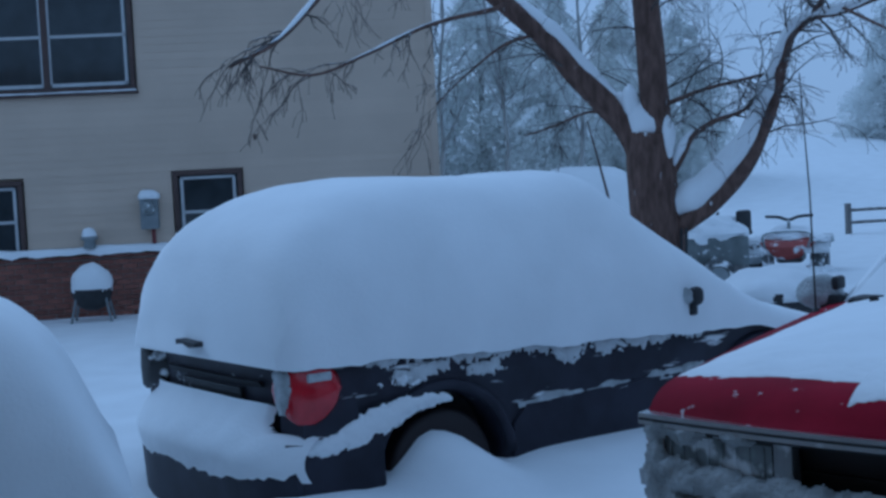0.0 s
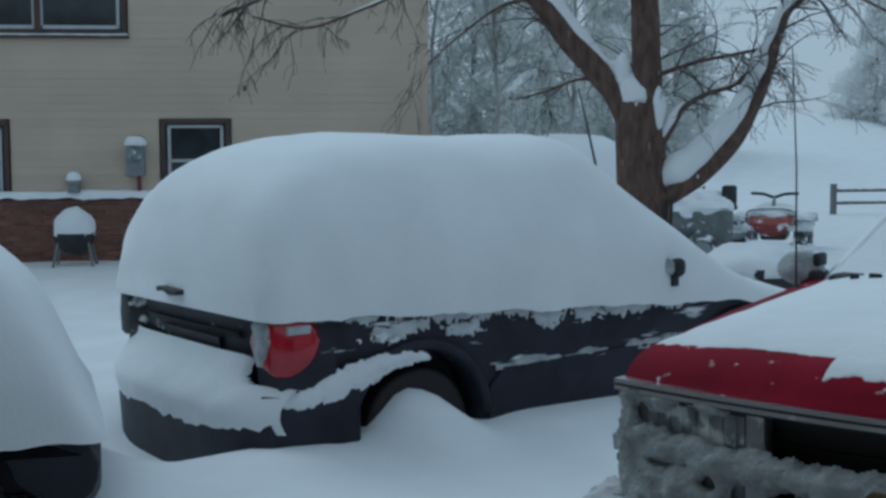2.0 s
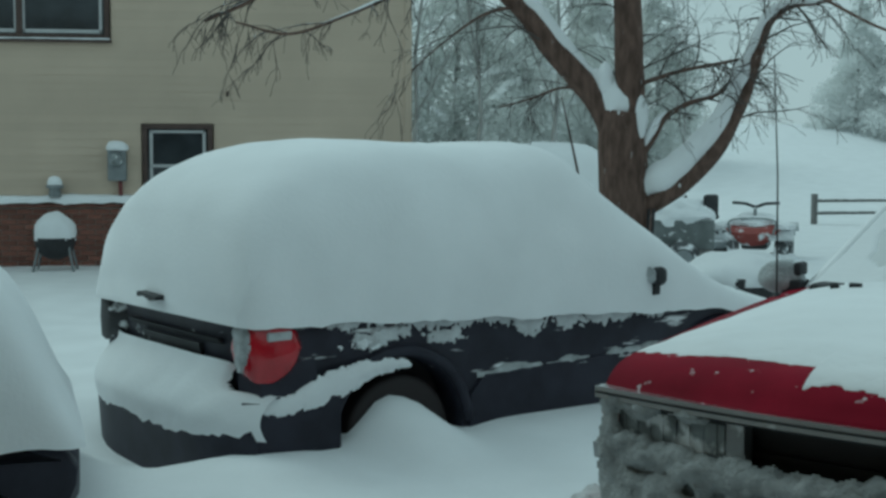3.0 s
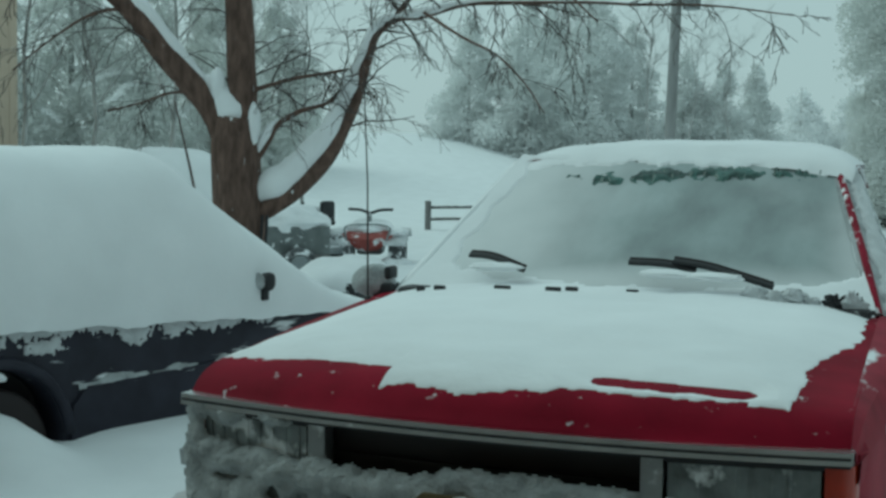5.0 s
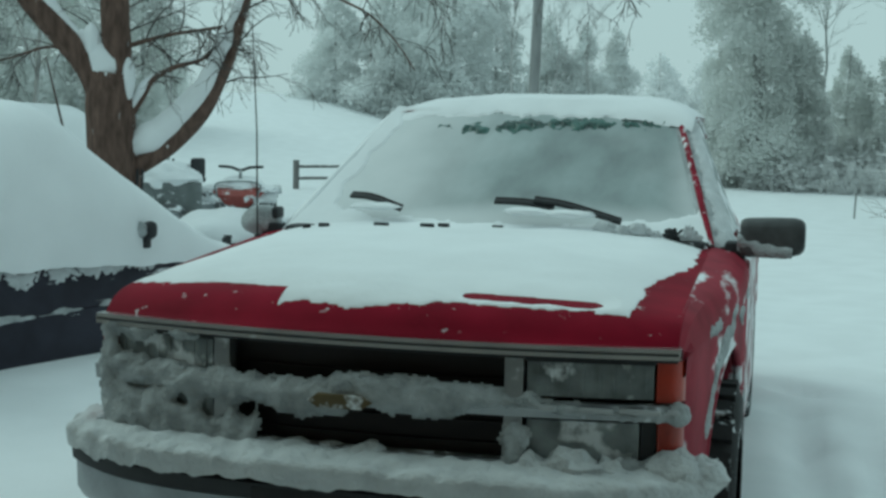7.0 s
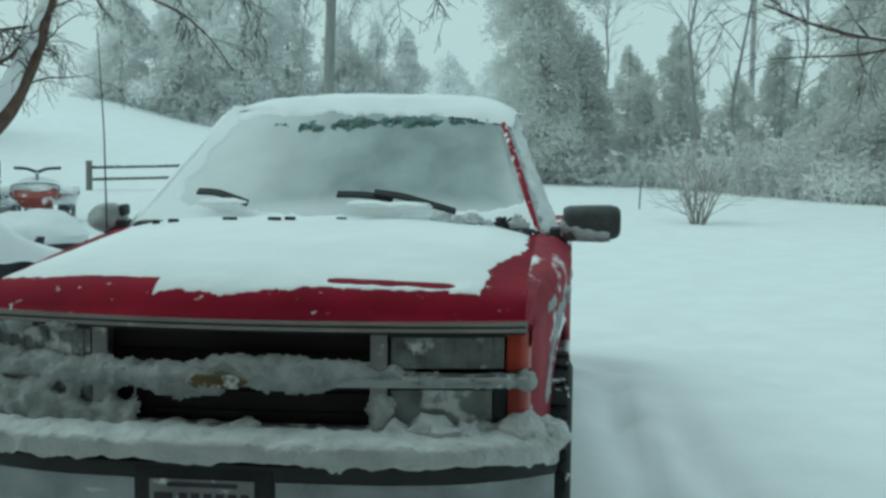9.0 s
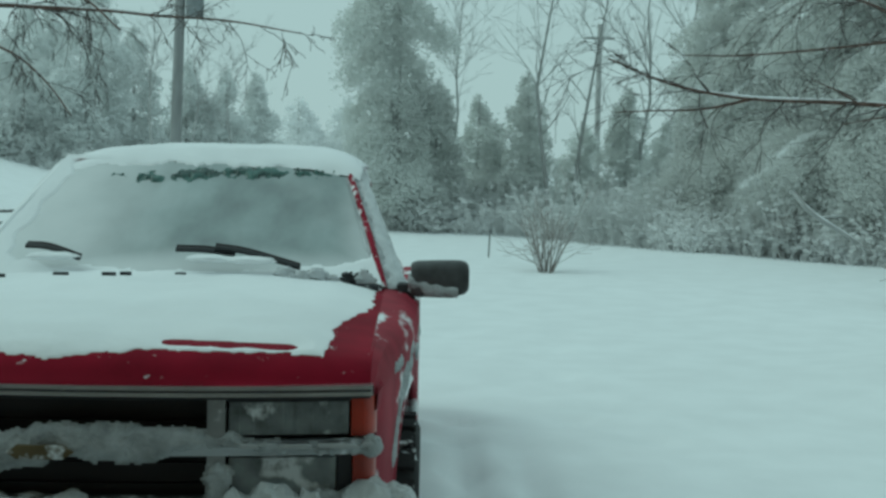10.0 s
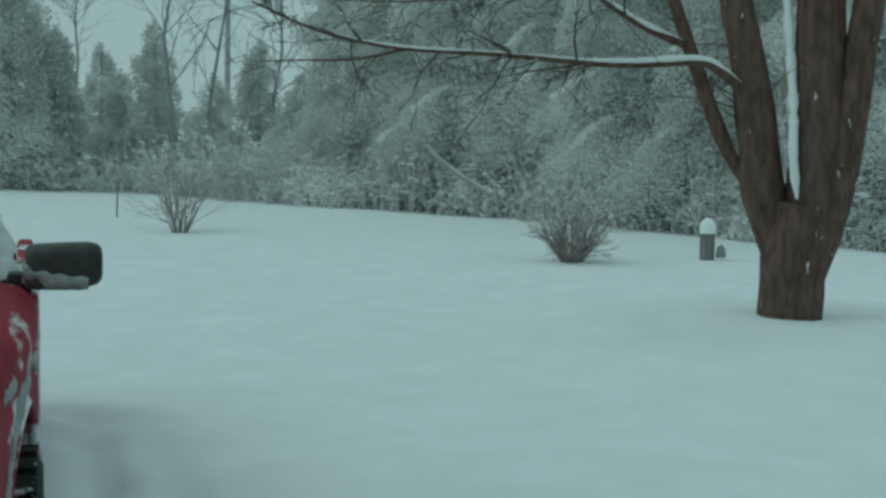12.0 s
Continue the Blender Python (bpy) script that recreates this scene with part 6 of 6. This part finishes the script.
# ---------------------------------------------------------------- yard clutter behind
def make_pole():
    p = thing("utility_pole", "weathered wooden utility pole with a transformer", "utility pole")
    x, y = polar(-11.4, 35)
    rod("pole", [(x, y, 0), (x + 0.12, y, 5.0), (x + 0.25, y, 10.0)], [0.16, 0.14, 0.12], POLE, p, "", 10)
    bm = bmesh.new()
    bmesh.ops.create_cone(bm, cap_ends=True, segments=20, radius1=0.24, radius2=0.24, depth=0.9, matrix=pose(x + 0.55, y, 6.3))
    part("transformer", bm, GREY, p, "grey transformer can")
    part("crossarm", box(x - 1.0, x + 1.4, y - 0.06, y + 0.06, 8.8, 8.95), WOOD, p)
    q = thing("utility_pole", "far wooden utility pole with a crossarm", "utility pole")
    x, y = polar(7.6, 52)
    # Pale stem colour stands in for haze on this far pole.
    rod("pole", [(x, y, 0), (x, y, 8.0)], [0.13, 0.10], STEM, q, "", 8)
    part("crossarm", box(x - 0.6, x + 0.6, y - 0.05, y + 0.05, 7.4, 7.5), STEM, q)


make_pole()


def make_fence():
    fe = thing("rail_fence", "weathered split rail fence in the snow", "fence")
    a, b = Vector((-10.4, 25.4, 0)), Vector((-8.1, 26.7, 0))
    n = 2
    for i in range(n):
        p = a.lerp(b, i / (n - 1) * 0.98)
        z = ground_z(p.x, p.y)
        part("post", box(p.x - 0.06, p.x + 0.06, p.y - 0.06, p.y + 0.06, z - 0.2, 0.80 + 0.03 * i, 0.01), WOOD, fe)
    for z in (0.36, 0.64):
        rod("rail", [a + Vector((0, 0, z)), a.lerp(b, 0.5) + Vector((0, 0, z + 0.02)), b + Vector((0, 0, z + 0.05))], [0.04, 0.035, 0.04], WOOD, fe)


make_fence()


def make_atv():
    m = pose(-7.10, 14.9, 0.08, 0, 0, 200) @ Matrix.Diagonal((0.98, 1.0, 0.86, 1))
    q = thing("quad_bike", "red four-wheeled quad bike half covered in snow", "quad bike", m=m)
    RQ = mat("faded_red_plastic", (0.30, 0.07, 0.06), 0.6, var=0.2, snow=0.36, snow_scale=6)
    for x in (-0.42, 0.42):
        for y in (-0.55, 0.6):
            make_wheel(q, x, y, 0.26, 0.27, 0.2, 1 if x > 0 else -1, tread=False)
        part("fender", loft([[(x - 0.17, y, z), (x + 0.17, y, z), (x + 0.17, y, z + 0.04), (x - 0.17, y, z + 0.04)] for y, z in ((0.28, 0.5), (0.42, 0.62), (0.7, 0.62), (0.9, 0.45))]), SNOW_CRUMB, q, "front fender crusted with snow")
        part("rear_fender", loft([[(x - 0.17, y, z), (x + 0.17, y, z), (x + 0.17, y, z + 0.04), (x - 0.17, y, z + 0.04)] for y, z in ((-0.9, 0.5), (-0.6, 0.64), (-0.35, 0.6))]), SNOW_CRUMB, q)
    part("front_cowl", loft([[(-w_, y0, z), (0, y0 + 0.10, z - 0.02), (w_, y0, z), (w_ * 0.8, 0.3, z), (-w_ * 0.8, 0.3, z)] for z, w_, y0 in ((0.36, 0.16, 0.70), (0.46, 0.27, 0.82), (0.58, 0.36, 0.86), (0.66, 0.42, 0.78), (0.70, 0.38, 0.66))]), RQ, q, "red wedge-shaped front cowl")
    part("seat", box(-0.16, 0.16, -0.7, 0.1, 0.6, 0.75, 0.06), PLASTIC, q, "black seat")
    part("engine", box(-0.2, 0.2, -0.35, 0.35, 0.25, 0.58, 0.05), GREY, q)
    rod("handlebar", spline([(-0.34, 0.16, 1.04), (-0.15, 0.24, 1.03), (0, 0.26, 0.98), (0.15, 0.24, 1.03), (0.34, 0.16, 1.04)], 5), 0.026, PLASTIC, q, "black handlebar")
    rod("steering_stem", [(0, 0.4, 0.6), (0, 0.26, 0.99)], 0.025, GREY, q)
    rod("front_rack", spline([(-0.3, 0.9, 0.55), (-0.3, 0.75, 0.78), (0.3, 0.75, 0.78), (0.3, 0.9, 0.55)], 4), 0.015, GREY, q)
    lump("seat_snow", (0, -0.1, 0.76), (0.3, 0.55, 0.12), SNOW, q, "snow on the seat", 0.2)
    for x in (-0.42, 0.42):
        lump("fender_snow", (x, 0.56, 0.65), (0.18, 0.26, 0.09), SNOW, q, "snow on the fender", 0.25)
        lump("wheel_snow", (x, 0.72, 0.10), (0.26, 0.3, 0.16), SNOW, q, "snow round the wheel", 0.25)
    lump("cowl_snow", (0, 0.50, 0.71), (0.40, 0.30, 0.12), SNOW, q, "snow on the cowl", 0.25)
    for c in q.children:
        if c.name.startswith("tyre"):
            c.data.materials[0] = RIMED_TYRE


make_atv()


def make_trailer():
    t = thing("utility_trailer", "dark utility trailer with a snow-covered load", "trailer", m=pose(-6.80, 11.75, 0.20, 0, 0, -50))
    # Board grey is lifted to put the haze at this distance into it.
    board = mat("dark_board", (0.15, 0.165, 0.165), 0.8, var=0.3, snow=0.3, snow_scale=7)
    part("bed", box(-0.36, 0.36, -0.42, 0.42, 0.24, 0.32, 0.02), WOOD, t)
    for s in (-1, 1):
        part("side_panel", box(*sorted((0.35 * s, 0.38 * s)), -0.42, 0.42, 0.30, 0.66, 0.01), board, t, "dark side board")
        make_wheel(t, 0.47 * s, 0, 0.18, 0.22, 0.14, s, tread=False)
    for y in (-0.42, 0.39):
        part("end_panel", box(-0.36, 0.36, y, y + 0.03, 0.30, 0.66, 0.01), board, t, "dark end board")
    lump("load_snow", (0, 0, 0.66), (0.42, 0.48, 0.26), SNOW, t, "snow filling the trailer", 0.25)
    mw = thing("riding_mower", "dark riding mower with a raised seat under snow", "mower", m=pose(-7.55, 13.75, 0.14, 0, 0, -105))
    part("seat", box(-0.22, 0.22, -0.1, 0.3, 0.62, 0.70, 0.03), PLASTIC_FROST, mw, "black seat pan")
    part("seat_back", box(-0.14, 0.14, 0.28, 0.36, 0.68, 0.98, 0.04), PLASTIC, mw, "black seat back")
    part("hood", box(-0.25, 0.25, -1.1, -0.35, 0.35, 0.75, 0.08), GREY, mw)
    part("deck", box(-0.45, 0.45, -0.6, 0.4, 0.2, 0.32, 0.05), GREY, mw)
    for x in (-0.36, 0.36):
        make_wheel(mw, x, 0.2, 0.25, 0.25, 0.2, 1 if x > 0 else -1, tread=False)
        make_wheel(mw, x, -0.95, 0.18, 0.18, 0.14, 1 if x > 0 else -1, tread=False)
    rod("steering_column", [(0, -0.3, 0.6), (0, -0.15, 0.95)], 0.02, PLASTIC, mw)
    for c in list(mw.children) + list(t.children):
        if c.name.startswith("tyre"):
            c.data.materials[0] = RIMED_TYRE
    lump("hood_snow", (0, -0.7, 0.76), (0.32, 0.48, 0.20), SNOW, mw, "snow on the hood", 0.2)
    lump("seat_snow", (0, 0.1, 0.7), (0.24, 0.22, 0.2), SNOW, mw, "snow on the seat", 0.2)


make_trailer()


def make_tub():
    t = thing("storage_tub", "dark storage tub topped with snow between the cars", "tub", m=pose(-3.72, 6.95, -0.06, 0, 0, -25))
    part("tub", loft([[(0.42 * k * math.copysign(abs(math.cos(a)) ** 0.5, math.cos(a)), 0.34 * k * math.copysign(abs(math.sin(a)) ** 0.5, math.sin(a)), z) for a in [2 * math.pi * j / 24 for j in range(24)]] for z, k in ((-0.05, 0.88), (0.3, 0.95), (0.62, 1.0), (0.70, 1.04), (0.74, 1.0))]), PLASTIC, t, "dark plastic tub")
    lump("tub_snow", (0.03, -0.02, 0.70), (0.47, 0.40, 0.24), SNOW, t, "rounded snow cap", 0.2, 2, 20, -0.12)


make_tub()
make_plain_car("parked_car", "small car wholly buried in snow behind the tree", pose(-8.1, 11.0, 0.12, 0, 0, 35), 4.0, 0.82,
               [(-0.06, 0.9), (0.0, 1.3), (0.2, 1.6), (0.5, 1.72), (2.0, 1.72), (2.6, 1.35), (3.1, 1.1), (4.0, 0.9)], 0.7, NAVY, (0.7, 3.2), "snow burying the small parked car")
an = rod("flag_whip", [(-6.38, 8.95, 0.9), (-6.5, 8.87, 1.6), (-6.63, 8.78, 2.3)], [0.02, 0.014, 0.008], TRIM)
tagged(an, "thin dark whip leaning up behind the cars", "pole")

strap = thing("hanging_strap", "dark straps hanging from the tree limb", "strap")
for dx, ln in ((0.0, 0.42), (0.07, 0.30), (0.12, 0.36)):
    rod("strap", spline([(-4.86 + dx, 7.40, 1.18), (-4.85 + dx, 7.37, 1.02), (-4.87 + dx, 7.37, 1.18 - ln)], 4), 0.014, PLASTIC, strap)
